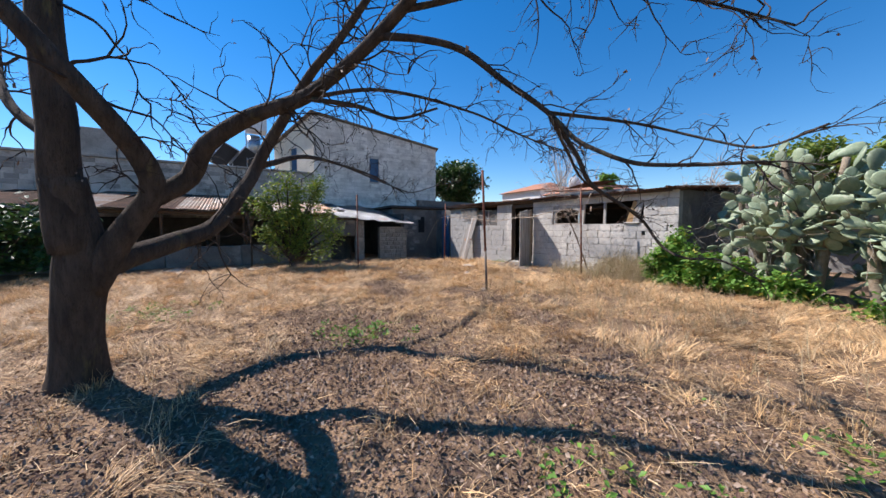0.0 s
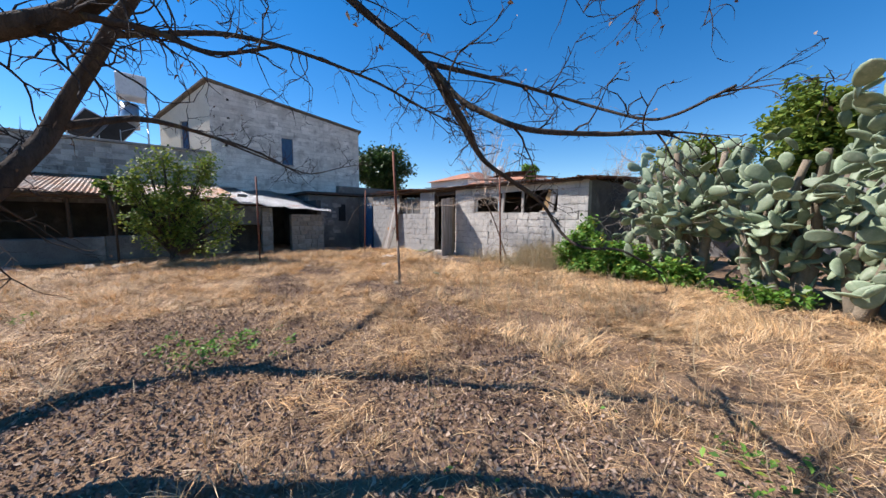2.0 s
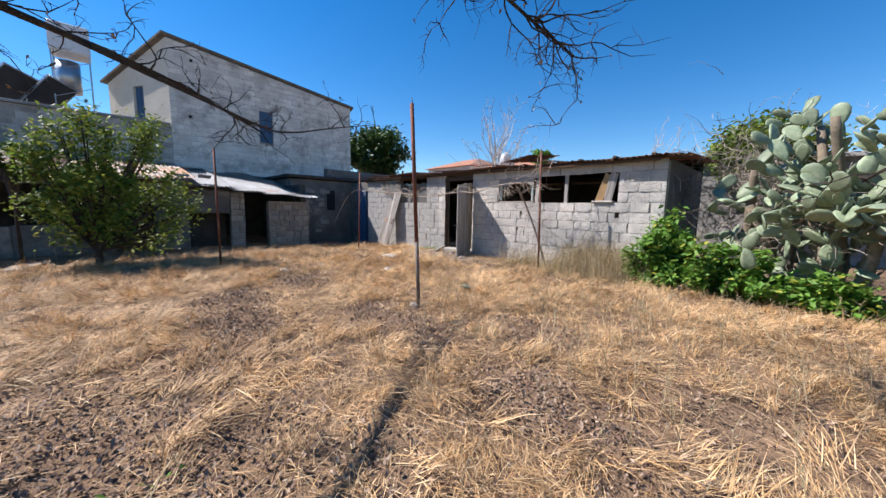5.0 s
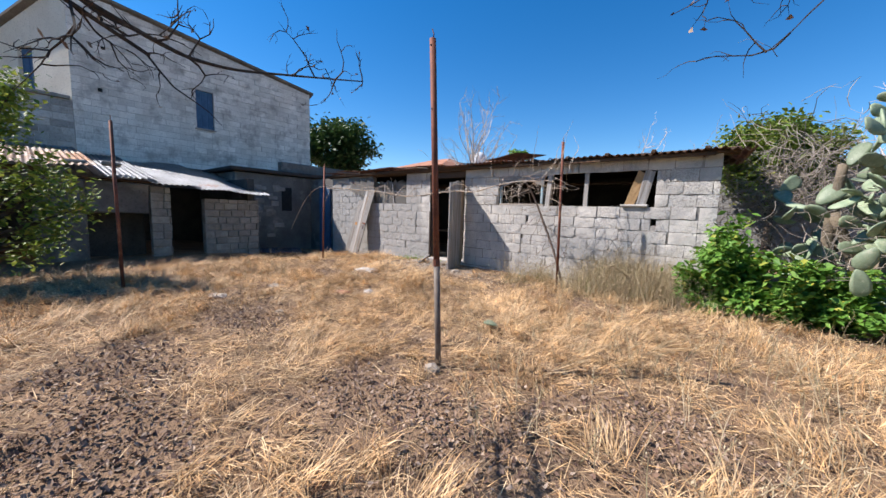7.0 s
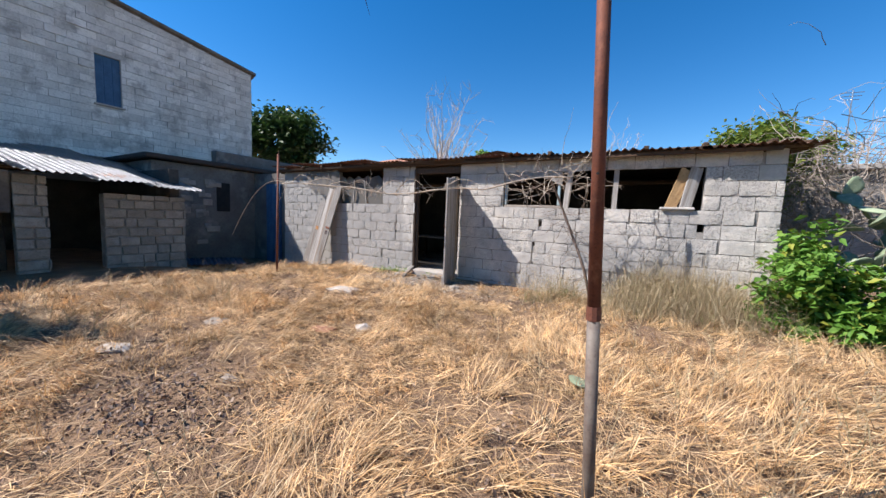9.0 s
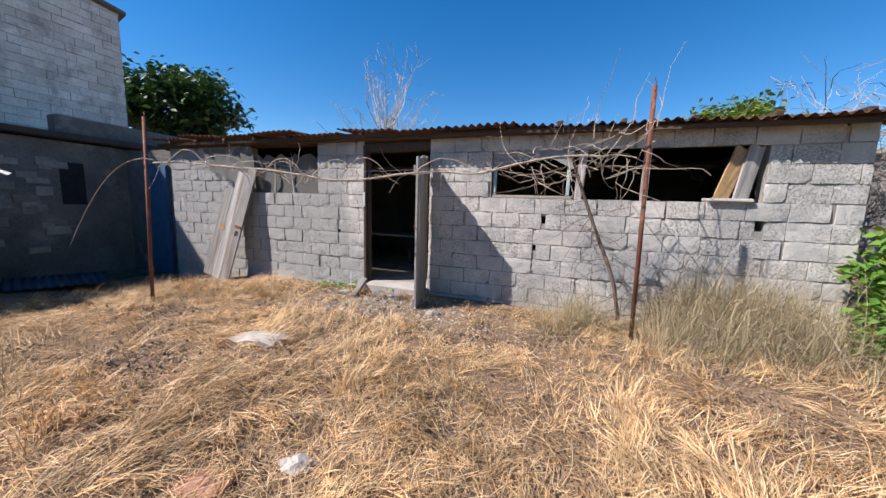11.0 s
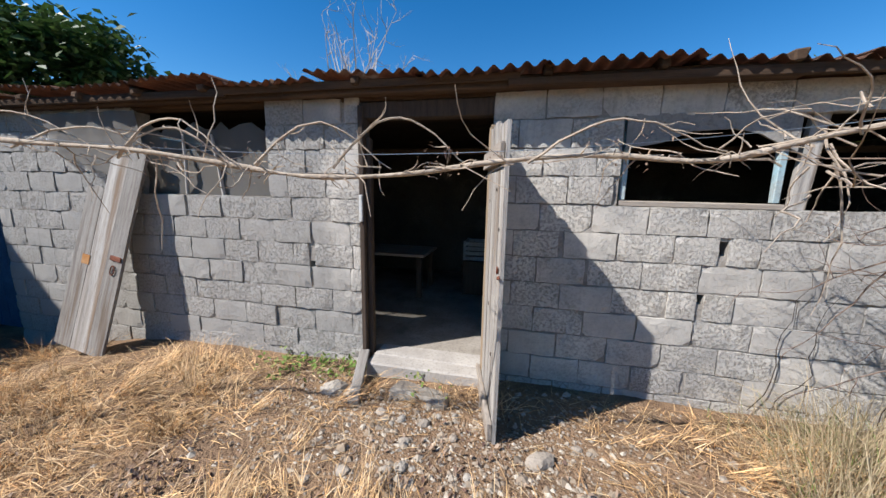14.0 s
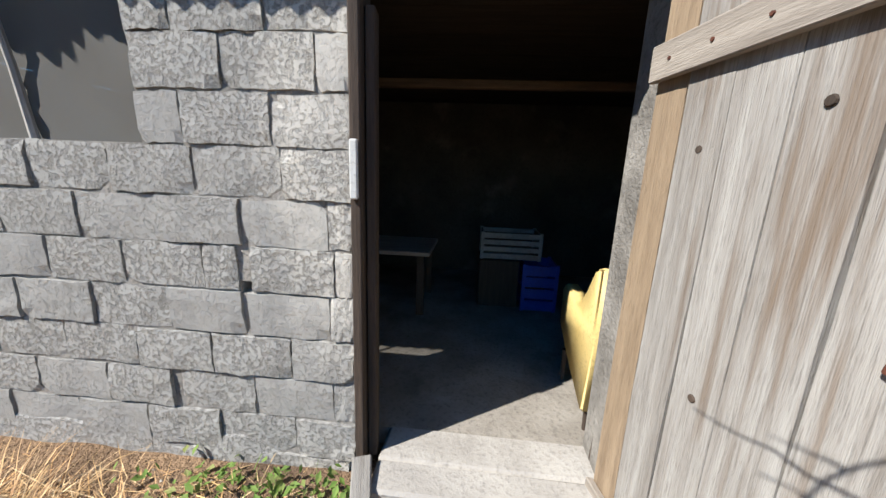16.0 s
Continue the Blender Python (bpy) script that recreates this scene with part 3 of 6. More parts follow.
    part("rust_mark", boxed((-0.20, -0.0195, 0.90), (-0.10, -0.0165, 1.0), bevel=0.001), M_RUSTSPOT, s, "orange rust stain plate")


M_PLASTIC = mat("cloudy_plastic", (0.6, 0.6, 0.58), (0.5, 0.5, 0.48), 10, 60, 0.35, 0.1, spec=0.5)
M_WOODH = mat("weathered_wood_level", (0.40, 0.35, 0.295), (0.29, 0.25, 0.21), 3, 22, 0.9, 0.5, stretch=(0.6, 9, 9), depth=0.006, spec=0.15, random_ob=0.1)
M_PALEBLUE = mat("peeling_pale_blue", (0.30, 0.48, 0.55), (0.38, 0.40, 0.38), 6, 30, 0.8, 0.3)
M_WOODBROWN = mat("brown_worn_board", (0.36, 0.27, 0.18), (0.26, 0.19, 0.125), 3, 22, 0.9, 0.5, stretch=(9, 9, 0.6), stain=(0.18, 0.13, 0.09), stain_scale=1.6, depth=0.008, spec=0.15)
M_OCHRE = mat("ochre_board", (0.42, 0.27, 0.13), (0.33, 0.20, 0.09), 5, 30, 0.85, 0.3)
M_RUSTSPOT = mat("rust_stain", (0.36, 0.16, 0.05), (0.42, 0.25, 0.12), 12, 60, 0.9, 0.2)
M_NET = bpy.data.materials.new("dark_net")
M_NET.use_nodes = True
_n, _l = M_NET.node_tree.nodes, M_NET.node_tree.links
_n["Principled BSDF"].inputs["Base Color"].default_value = (0.16, 0.15, 0.135, 1)
_n["Principled BSDF"].inputs["Roughness"].default_value = 0.9
_t, _x = _n.new("ShaderNodeBsdfTransparent"), _n.new("ShaderNodeMixShader")
_x.inputs[0].default_value = 0.3
_l.new(_n["Principled BSDF"].outputs[0], _x.inputs[1])
_l.new(_t.outputs[0], _x.inputs[2])
_l.new(_x.outputs[0], _n["Material Output"].inputs["Surface"])

build_shed_ceiling()
build_shed_roof()
build_shed_openings()


# ---- things inside the shed ----
def build_inside():
    M_YEL = mat("yellow_vinyl", (0.66, 0.50, 0.20), (0.60, 0.44, 0.16), 4, 50, 0.5, 0.15, spec=0.4)
    M_BLUEP = mat("blue_plastic", (0.02, 0.07, 0.42), (0.015, 0.05, 0.34), 5, 40, 0.45, 0.05, spec=0.5)
    M_WHITEP = mat("dusty_white_plastic", (0.30, 0.32, 0.31), (0.22, 0.235, 0.225), 5, 40, 0.6, 0.1)
    # armchair seen from behind, just inside the door
    ch = thing("armchair", (-9.40, 10.25, 0.17), "yellow vinyl armchair with a scalloped back on short legs", "chair")
    bm = bmesh.new()
    prof = [(0.0, 0.13), (-0.03, 0.60), (-0.02, 0.98), (0.06, 0.95), (0.14, 0.82), (0.22, 0.72), (0.33, 0.67), (0.42, 0.71), (0.55, 0.72), (0.60, 0.66), (0.58, 0.42), (0.30, 0.26)]
    f = bm.faces.new([bm.verts.new((0, y, z)) for y, z in prof])
    e = bmesh.ops.extrude_face_region(bm, geom=[f])
    for v in e["geom"]:
        if isinstance(v, bmesh.types.BMVert):
            v.co.x += 0.09
    bmesh.ops.bevel(bm, geom=bm.edges[:], offset=0.014, segments=2, affect="EDGES")
    part("backrest", bm, M_YEL, ch, smooth=True)
    part("seat", boxed((0.092, 0.03, 0.22), (0.56, 0.56, 0.40), bevel=0.04), M_YEL, ch)
    for y in (0.0, 0.50):
        part("armrest", boxed((0.092, y, 0.405), (0.50, y + 0.07, 0.58), bevel=0.02), M_YEL, ch)
        for x in (0.05, 0.50):
            part("leg", tube(bmesh.new(), [(x, y + 0.04, 0), (x, y + 0.04, 0.23)], [0.013, 0.02], 8), M_DARKWOOD, ch)

    def crate(at, size, mt, label, rz=0):
        c = thing("crate", at, label, "crate", m=pose(*at, 0, 0, rz))
        w, d, h = size
        for sx in (-1, 1):
            for k in range(4):
                z = h * k / 4
                part("slat", boxed((sx * w / 2 - 0.01, -d / 2, z + 0.012), (sx * w / 2 + 0.01, d / 2, z + h / 4 - 0.012)), mt, c)
                part("slat", boxed((-w / 2 + 0.011, sx * d / 2 - 0.01, z + 0.012), (w / 2 - 0.011, sx * d / 2 + 0.01, z + h / 4 - 0.012)), mt, c)
        for sx in (-1, 1):
            for sy in (-1, 1):
                part("corner_post", boxed((sx * w / 2 - 0.018, sy * d / 2 - 0.018, 0), (sx * w / 2 + 0.018, sy * d / 2 + 0.018, h)), mt, c)
        part("base", boxed((-w / 2 + 0.012, -d / 2 + 0.012, 0.0), (w / 2 - 0.012, d / 2 - 0.012, 0.01)), mt, c)

    crate((-9.30, 12.25, 0.17), (0.34, 0.4, 0.52), M_BLUEP, "tall blue plastic crate standing on the floor")
    tagged(finish("chest", boxed((-9.95, 12.1, 0.172), (-9.52, 12.6, 0.70), bevel=0.01), M_DARKWOOD), "dark wooden chest against the back of the shed", "chest")
    crate((-9.62, 12.35, 0.702), (0.62, 0.4, 0.30), M_WHITEP, "dusty white plastic crate on the chest")
    tb = thing("work_table", (-11.2, 12.1, 0.17), "rough dark wooden work table with a pale front edge", "table")
    part("tabletop", boxed((-0.7, -0.4, 0.62), (0.75, 0.4, 0.66), bevel=0.006), M_WOODH, tb)
    for x in (-0.62, 0.66):
        for y in (-0.34, 0.34):
            part("leg", boxed((x - 0.035, y - 0.035, 0), (x + 0.035, y + 0.035, 0.618)), M_DARKWOOD, tb)
    tagged(finish("roof_tie", boxed((SHED_X0 + 0.21, 11.1, 2.18), (SHED_X1 - 0.21, 11.16, 2.24), bevel=0.008), M_BEAM), "long bare timber tie across the shed", "beam")


build_inside()

# ---- two-storey house and its low wing ----
HX = -20.8


def build_house():
    h = thing("house", (0, 0, 0), "two-storey whitewashed block house with a sloping roof", "house")
    core = bmesh.new()
    # front wall: lower storey along the whole length, upper storey between the corners
    win = (7.36, 7.97, 4.5, 5.98)
    cuts = [4.0, win[0], win[1], 12.2]

    def top(y):
        return 8.16 + (7.08 - 8.16) * (y - 4.0) / 8.2

    def prism(bm, y0, y1, z0a, z0b, z1a, z1b, x0, x1):
        v = [bm.verts.new(c) for c in ((x1, y0, z0a), (x1, y1, z0b), (x1, y1, z1b), (x1, y0, z1a), (x0, y0, z0a), (x0, y1, z0b), (x0, y1, z1b), (x0, y0, z1a))]
        for q in ((0, 1, 2, 3), (7, 6, 5, 4), (0, 4, 5, 1), (1, 5, 6, 2), (2, 6, 7, 3), (3, 7, 4, 0)):
            bm.faces.new([v[i] for i in q])

    for a, b in zip(cuts, cuts[1:]):
        if (a, b) == win[:2]:
            prism(core, a, b, -0.4, -0.4, win[2], win[2], HX - 0.3, HX - 0.02)
            prism(core, a, b, win[3], win[3], top(a), top(b), HX - 0.3, HX - 0.02)
        else:
            prism(core, a, b, -0.4, -0.4, top(a), top(b), HX - 0.3, HX - 0.02)
    part("wall", core, M_MORTARW, h)
    # whitewashed blocks, too small to pick apart from the yard
    bm = bmesh.new()
    r = 0
    z = 2.4
    while z < 8.2:
        y = 4.0 - (0.21 if r % 2 else 0)
        while y < 12.2:
            a, b = max(y, 4.0), min(y + 0.43, 12.2)
            y += 0.43
            if b - a < 0.05:
                continue
            t = min(z + 0.21, top(b) - 0.01, top(a) - 0.01)
            if t - z < 0.04 or (b > win[0] - 0.01 and a < win[1] + 0.01 and t > win[2] and z < win[3]):
                # cut round the window
                if t - z < 0.04:
                    continue
                if a < win[0] - 0.05:
                    b = win[0] - 0.004
                elif b > win[1] + 0.05:
                    a = win[1] + 0.004
                else:
                    continue
            d = random.choice((0.006, 0.012, 0.02, 0.034)) + random.uniform(-0.004, 0.004)
            g = random.uniform(0.0, 0.006)
            box(bm, (HX - 0.02, a + g, z + g), (HX - 0.02 + d, b - g, t - g))
        z += 0.22
        r += 1
    part("block_facing", bm, M_WHITEWASH, h)["kind"] = "stuff"
    # end wall runs back at a slant
    A, B = Vector((HX - 0.02, 4.0, 0)), Vector((-24.2, 2.25, 0))
    d = (B - A).normalized()
    L = (B - A).length
    m = Matrix.Translation(A) @ Matrix.Rotation(math.atan2(d.y, d.x), 4, "Z")

    def slab(x0, x1, z0a, z0b, z1a, z1b):
        bm = bmesh.new()
        v = [bm.verts.new(c) for c in ((x0, 0, z0a), (x1, 0, z0b), (x1, 0, z1b), (x0, 0, z1a), (x0, -0.25, z0a), (x1, -0.25, z0b), (x1, -0.25, z1b), (x0, -0.25, z1a))]
        for q in ((0, 1, 2, 3), (7, 6, 5, 4), (0, 4, 5, 1), (1, 5, 6, 2), (2, 6, 7, 3), (3, 7, 4, 0)):
            bm.faces.new([v[i] for i in q])
        return bm

    def tz(x):
        return 8.16 - 1.45 * x / L

    w0, w1, wz0, wz1 = 1.55, 2.2, 4.95, 6.42
    for x0, x1, a, b, c, e in ((0, w0, 4.3, 4.3, tz(0), tz(w0)), (w1, L, 4.3, 4.3, tz(w1), tz(L)), (w0, w1, 4.3, 4.3, wz0, wz0), (w0, w1, wz1, wz1, tz(w0), tz(w1))):
        part("end_wall", slab(x0, x1, a, b, c, e), M_CREAM, h, "sunlit cream rendered gable wall", m=m)
    w = part("window", boxed((w0, -0.13, wz0), (w1, -0.1, wz1)), M_BLUE, h, "closed blue shutter", m=m)
    part("middle_rail", boxed(((w0 + w1) / 2 - 0.02, -0.13, wz0), ((w0 + w1) / 2 + 0.02, -0.09, wz1)), M_DARKBLUE, w)
    w = part("window", boxed((HX - 0.14, win[0], win[2]), (HX - 0.10, win[1], win[3])), M_BLUE, h, "closed blue wooden shutter")
    for k in range(3):
        y = win[0] + (win[1] - win[0]) * (k + 0.5) / 3
        part("slat_board", boxed((HX - 0.10, y - 0.085, win[2] + 0.03), (HX - 0.088, y + 0.085, win[3] - 0.03), bevel=0.004), M_BLUE, w)
    part("sill", boxed((HX - 0.1, win[0] - 0.06, win[2] - 0.06), (HX + 0.05, win[1] + 0.06, win[2] - 0.003), bevel=0.01), M_CONCRETE, w)
    # roof slab with a thin overhang
    bm = bmesh.new()
    c = [(HX + 0.10, 3.85, 8.22), (HX + 0.10, 12.35, 7.10), (-24.6, 12.35, 5.65), (-24.4, 2.0, 6.72)]
    lo = [bm.verts.new(p) for p in c]
    hi = [bm.verts.new((x, y, z + 0.09)) for x, y, z in c]
    bm.faces.new(lo[::-1])
    bm.faces.new(hi)
    for i in range(4):
        bm.faces.new((lo[i], lo[(i + 1) % 4], hi[(i + 1) % 4], hi[i]))
    part("roof", bm, M_ROOFEDGE, h)
    part("back_wall", boxed((-24.5, 2.3, -0.4), (-24.25, 12.2, 5.6)), M_CREAM, h)
    part("north_wall", boxed((-24.2, 11.95, -0.4), (HX - 0.31, 12.2, 5.7)), M_CREAM, h)
    # near-black plates on the face paint the shade inside putlog holes
    for y, z in ((4.75, 7.4), (4.75, 6.5), (11.2, 6.35), (4.6, 5.1)):
        part("putlog_hole", boxed((HX + 0.003, y, z), (HX + 0.012, y + 0.11, z + 0.12)), M_BLACK, h)
    # low wing
    w = thing("house_wing", (0, 0, 0), "long single-storey wing of rough grey stone blocks", "building")
    part("wall", boxed((HX - 0.3, -13.0, -0.4), (HX - 0.02, 3.997, 4.66)), M_MORTARW, w)
    bm = bmesh.new()
    z, r = 2.0, 0
    while z < 4.6:
        y = -11.0 - (0.21 if r % 2 else 0)
        while y < 3.99:
            t = min(y + random.uniform(0.35, 0.5), 3.99)
            if t - y > 0.08:
                box(bm, (HX - 0.02, y + 0.006, z + 0.006), (HX - 0.02 + random.uniform(0.006, 0.035), t - 0.006, min(z + 0.21, 4.64)))
            y = t
        z += 0.22
        r += 1
    part("block_facing", bm, M_GREYWASH, w)["kind"] = "stuff"
    part("coping", boxed((HX - 0.35, -13.0, 4.663), (HX + 0.08, 3.95, 4.78), bevel=0.02, rough=0.01), M_RENDER, w)
    part("roof", boxed((-27.0, -13.0, 4.45), (HX - 0.36, 2.2, 4.6)), M_RENDER, w)


M_MORTARW = mat("grey_wall_core", (0.50, 0.47, 0.43), (0.40, 0.375, 0.345), 2, 20, 0.95, 0.5)
M_GREYWASH = mat("grey_stone_wall", (0.46, 0.43, 0.395), (0.34, 0.32, 0.29), 1.6, 18, 0.95, 0.7, stain=(0.20, 0.185, 0.17), stain_scale=1.3, stain_at=0.52, island=0.3, spec=0.1)
M_BLACK = mat("flat_black", (0.03, 0.028, 0.026), (0.02, 0.02, 0.02), 5, 30, 0.95, 0)
build_house()
build_shed()


# ---- lean-to sheds along the house ----
def build_leanto():
    s = thing("leanto", (0, 0, 0), "low lean-to of rough masonry with patched iron roof", "shed")
    X = -15.7
    # masonry pieces of the front, from the far corner to the open end; M_DIM holds some shade
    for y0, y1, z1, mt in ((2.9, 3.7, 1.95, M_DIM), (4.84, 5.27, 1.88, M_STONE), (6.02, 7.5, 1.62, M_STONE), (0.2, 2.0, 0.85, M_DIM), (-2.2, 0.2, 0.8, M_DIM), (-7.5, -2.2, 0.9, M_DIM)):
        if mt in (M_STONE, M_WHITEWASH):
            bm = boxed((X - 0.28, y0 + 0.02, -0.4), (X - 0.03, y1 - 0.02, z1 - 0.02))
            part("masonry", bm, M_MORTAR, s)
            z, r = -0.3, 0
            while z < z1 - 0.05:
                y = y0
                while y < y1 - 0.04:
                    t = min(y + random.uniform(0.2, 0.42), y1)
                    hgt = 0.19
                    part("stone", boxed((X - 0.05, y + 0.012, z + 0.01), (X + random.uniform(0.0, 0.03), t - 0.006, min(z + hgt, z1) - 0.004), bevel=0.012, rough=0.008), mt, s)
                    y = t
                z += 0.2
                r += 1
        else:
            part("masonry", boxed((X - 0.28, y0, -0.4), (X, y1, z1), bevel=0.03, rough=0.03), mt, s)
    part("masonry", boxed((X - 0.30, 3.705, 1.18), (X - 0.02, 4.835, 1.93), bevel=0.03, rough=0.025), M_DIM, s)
    # back of the low opening, the shade inside painted into its colour
    part("shelf_wall", boxed((X - 0.9, 3.705, -0.4), (X - 0.75, 4.835, 1.17), bevel=0.02), M_INSHADE, s)
    for y in (-6.0, -4.2, -2.3, -0.6, 0.3, 1.9, 3.0):
        part("post", tube(bmesh.new(), [(X - 0.1, y, -0.3), (X - 0.08, y + 0.03, 1.0), (X - 0.1, y + 0.01, 2.12)], [0.06, 0.055, 0.05], 7), M_BEAM, s)
    part("eaves_beam", boxed((X - 0.16, -7.6, 2.06), (X - 0.05, 3.2, 2.16), bevel=0.015, rough=0.015), M_BEAM, s)
    part("eaves_beam", boxed((X - 0.16, 3.25, 1.94), (X - 0.05, 5.3, 2.0), bevel=0.012, rough=0.012), M_BEAM, s)
    # roof sheets: rust-streaked along the open stretch, bright zinc at the end
    y, k = -7.5, 0
    while y < 7.2:
        w = random.uniform(0.85, 1.05)
        z = 2.22 if y < 3.0 else 2.10 - 0.075 * (y - 3.0)
        mt = M_RUST if (y < -1.2 and k % 3) or (y < 3 and k % 4 == 0) else (M_ZINCR if y < 3.0 else M_ZINC)
        out = 0.35 + random.uniform(-0.12, 0.12) + (0.35 if 4.2 < y < 6.3 else 0)
        # waves run down the slope, away from the house
        m = Matrix.Translation((X + out, y, z - 0.10 * (out - 0.35))) @ Matrix.Rotation(radians(90), 4, "Z") @ Matrix.Rotation(radians(random.uniform(9, 11)), 4, "X") @ Matrix.Rotation(radians(random.uniform(-1.5, 1.5)), 4, "Y")
        part("roof_sheet", corrugated(w + 0.08, 5.0 + out, amp=0.018, wobble=0.02), mt, s, smooth=True, m=m)
        y += w
        k += 1
    for y, z in ((3.4, 2.28), (4.0, 2.3), (2.2, 2.4)):
        tagged(finish("roof_stone", boxed((-15.9, y, z), (-15.6, y + 0.35, z + 0.09), bevel=0.025, rough=0.02), M_STONE), "loose flat stone weighing down the roof sheets", "stone")
    # back of the lean-to is the house; a dark end wall closes it, shade in its colour
    part("end_wall", boxed((HX + 0.05, 7.303, -0.5), (X - 0.3, 7.5, 2.3)), M_INSHADE, s)
    # dark sheet before the house wall, holding the lean-to's inner shade
    part("lining", boxed((HX + 0.05, -7.5, -0.4), (HX + 0.12, 7.3, 2.05)), M_INSHADE, s, "inner wall, painted dark as in shade")
    part("end_wall", boxed((HX + 0.05, -7.8, -0.4), (X, -7.55, 2.2)), M_INSHADE, s)
    # plastered block beside it, closing the corner of the yard; some shade is in its render colour
    c = thing("corner_outbuilding", (0, 0, 0), "flat-roofed outbuilding with blotched dark grey render", "building")
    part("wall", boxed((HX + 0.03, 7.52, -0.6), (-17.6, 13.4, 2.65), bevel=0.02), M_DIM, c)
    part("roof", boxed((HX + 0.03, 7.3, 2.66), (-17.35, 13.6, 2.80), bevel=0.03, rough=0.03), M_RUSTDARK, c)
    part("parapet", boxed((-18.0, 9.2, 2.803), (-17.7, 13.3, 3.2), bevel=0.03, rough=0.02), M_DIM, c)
    # near-black plate paints the niche's shade; the wall is not cut
    part("niche", boxed((-17.597, 9.15, 1.3), (-17.59, 9.55, 2.2)), M_BLACK, c)
    for k in range(26):
        y, z = random.uniform(7.6, 9.0), random.uniform(0.2, 2.1)
        part("stone", boxed((-17.62, y, z), (-17.585 + random.uniform(0, 0.02), y + random.uniform(0.18, 0.4), z + random.uniform(0.12, 0.2)), bevel=0.012, rough=0.01), M_STONE, c)
    # blue door in the passage between the outbuilding and the shed
    d = thing("door_2", (0, 0, 0), "faded blue wooden door in the shaded passage", "door")
    d["kind"] = "structure"
    part("leaf", boxed((-16.80, 10.30, -0.45), (-16.06, 10.35, 2.25)), M_DARKBLUE, d)
    for k in range(4):
        part("board", boxed((-16.79 + k * 0.182, 10.282, -0.42), (-16.62 + k * 0.182, 10.298, 2.22), bevel=0.004), M_BLUE, d)
    # passage wall, its render colour darkened for the shade there
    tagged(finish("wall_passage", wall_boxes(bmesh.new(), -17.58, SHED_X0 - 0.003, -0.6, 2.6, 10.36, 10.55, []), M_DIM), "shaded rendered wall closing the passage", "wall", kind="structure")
    # lifted zinc sheet on the ground in front of the corner
    tagged(finish("loose_sheet", corrugated(1.3, 0.8), M_BLUESHEET, smooth=True, m=pose(-15.9, 7.6, -0.08, 6, 2, 70)), "bluish corrugated sheet lying on the ground", "sheet")


M_ZINCR = mat("streaked_zinc", (0.52, 0.50, 0.47), (0.42, 0.27, 0.17), 1.4, 20, 0.55, 0.2, 0.3, stain=(0.40, 0.20, 0.10), stain_scale=0.9, stain_at=0.5, depth=0.004)
M_STONE = mat("rough_field_stone", (0.37, 0.335, 0.285), (0.27, 0.245, 0.21), 5, 40, 0.95, 0.7, stain=(0.25, 0.22, 0.19), stain_scale=3, random_ob=0.18, island=0.1, spec=0.1)
M_RUSTDARK = mat("dark_roof_edge", (0.075, 0.055, 0.045), (0.05, 0.04, 0.035), 3, 30, 0.9, 0.4)
M_BLUESHEET = mat("blue_grey_sheet", (0.16, 0.21, 0.30), (0.12, 0.15, 0.2), 3, 30, 0.55, 0.2, 0.3)
build_leanto()


# ---- poles and wire ----
def build_pole(x, y, h, label, lean=(0, 0), r=0.024, grey=False):
    z = ground_z(x, y)
    p = thing("steel_post", (x, y, z), label, "post", "posts of the vine wire", m=pose(x, y, z - 0.01, lean[0], lean[1], 0))
    cut = 0.95 if grey else 0.0
    if grey:
        part("lower_shaft", tube(bmesh.new(), [(0, 0, -0.15), (0, 0, cut)], [r, r], 10), M_POLE_LOW, p, "bare greyish lower length", smooth=True)
        part("coupling", tube(bmesh.new(), [(0, 0, cut - 0.03), (0, 0, cut + 0.03)], [r * 1.14, r * 1.14], 10), M_POLE, p)
    part("shaft", tube(bmesh.new(), [(0, 0, cut - 0.15 if not grey else cut + 0.001), (0, 0, h)], [r, r], 10), M_POLE, p, smooth=True)
    part("top_clip", tube(bmesh.new(), [(0, 0, h - 0.02), (0.012, 0, h + 0.03), (-0.006, 0.004, h + 0.08)], [0.006, 0.005, 0.004], 5), M_POLE, p)
    # near-black pegs paint the shade of drilled wire holes
    for z in (0.55, 0.8, 0.98):
        part("wire_hole", tube(bmesh.new(), [(0, -r * 0.6, h * z), (0, -r * 1.05, h * z)], [0.007, 0.006], 6), M_BLACK, p)


build_pole(-6.13, 5.035, 2.80, "tall rusty steel post with greyer lower length", (1.1, -2.5), 0.027, True)
build_pole(-12.85, 8.01, 2.66, "rusty steel post beside the shed", (-5.7, -6.9))
build_pole(-6.57, 9.12, 2.76, "leaning rusty steel post in tall grass", (1.4, -0.8))
build_pole(-11.75, 3.72, 2.66, "rusty steel post before the lean-to", (0, -0.6))


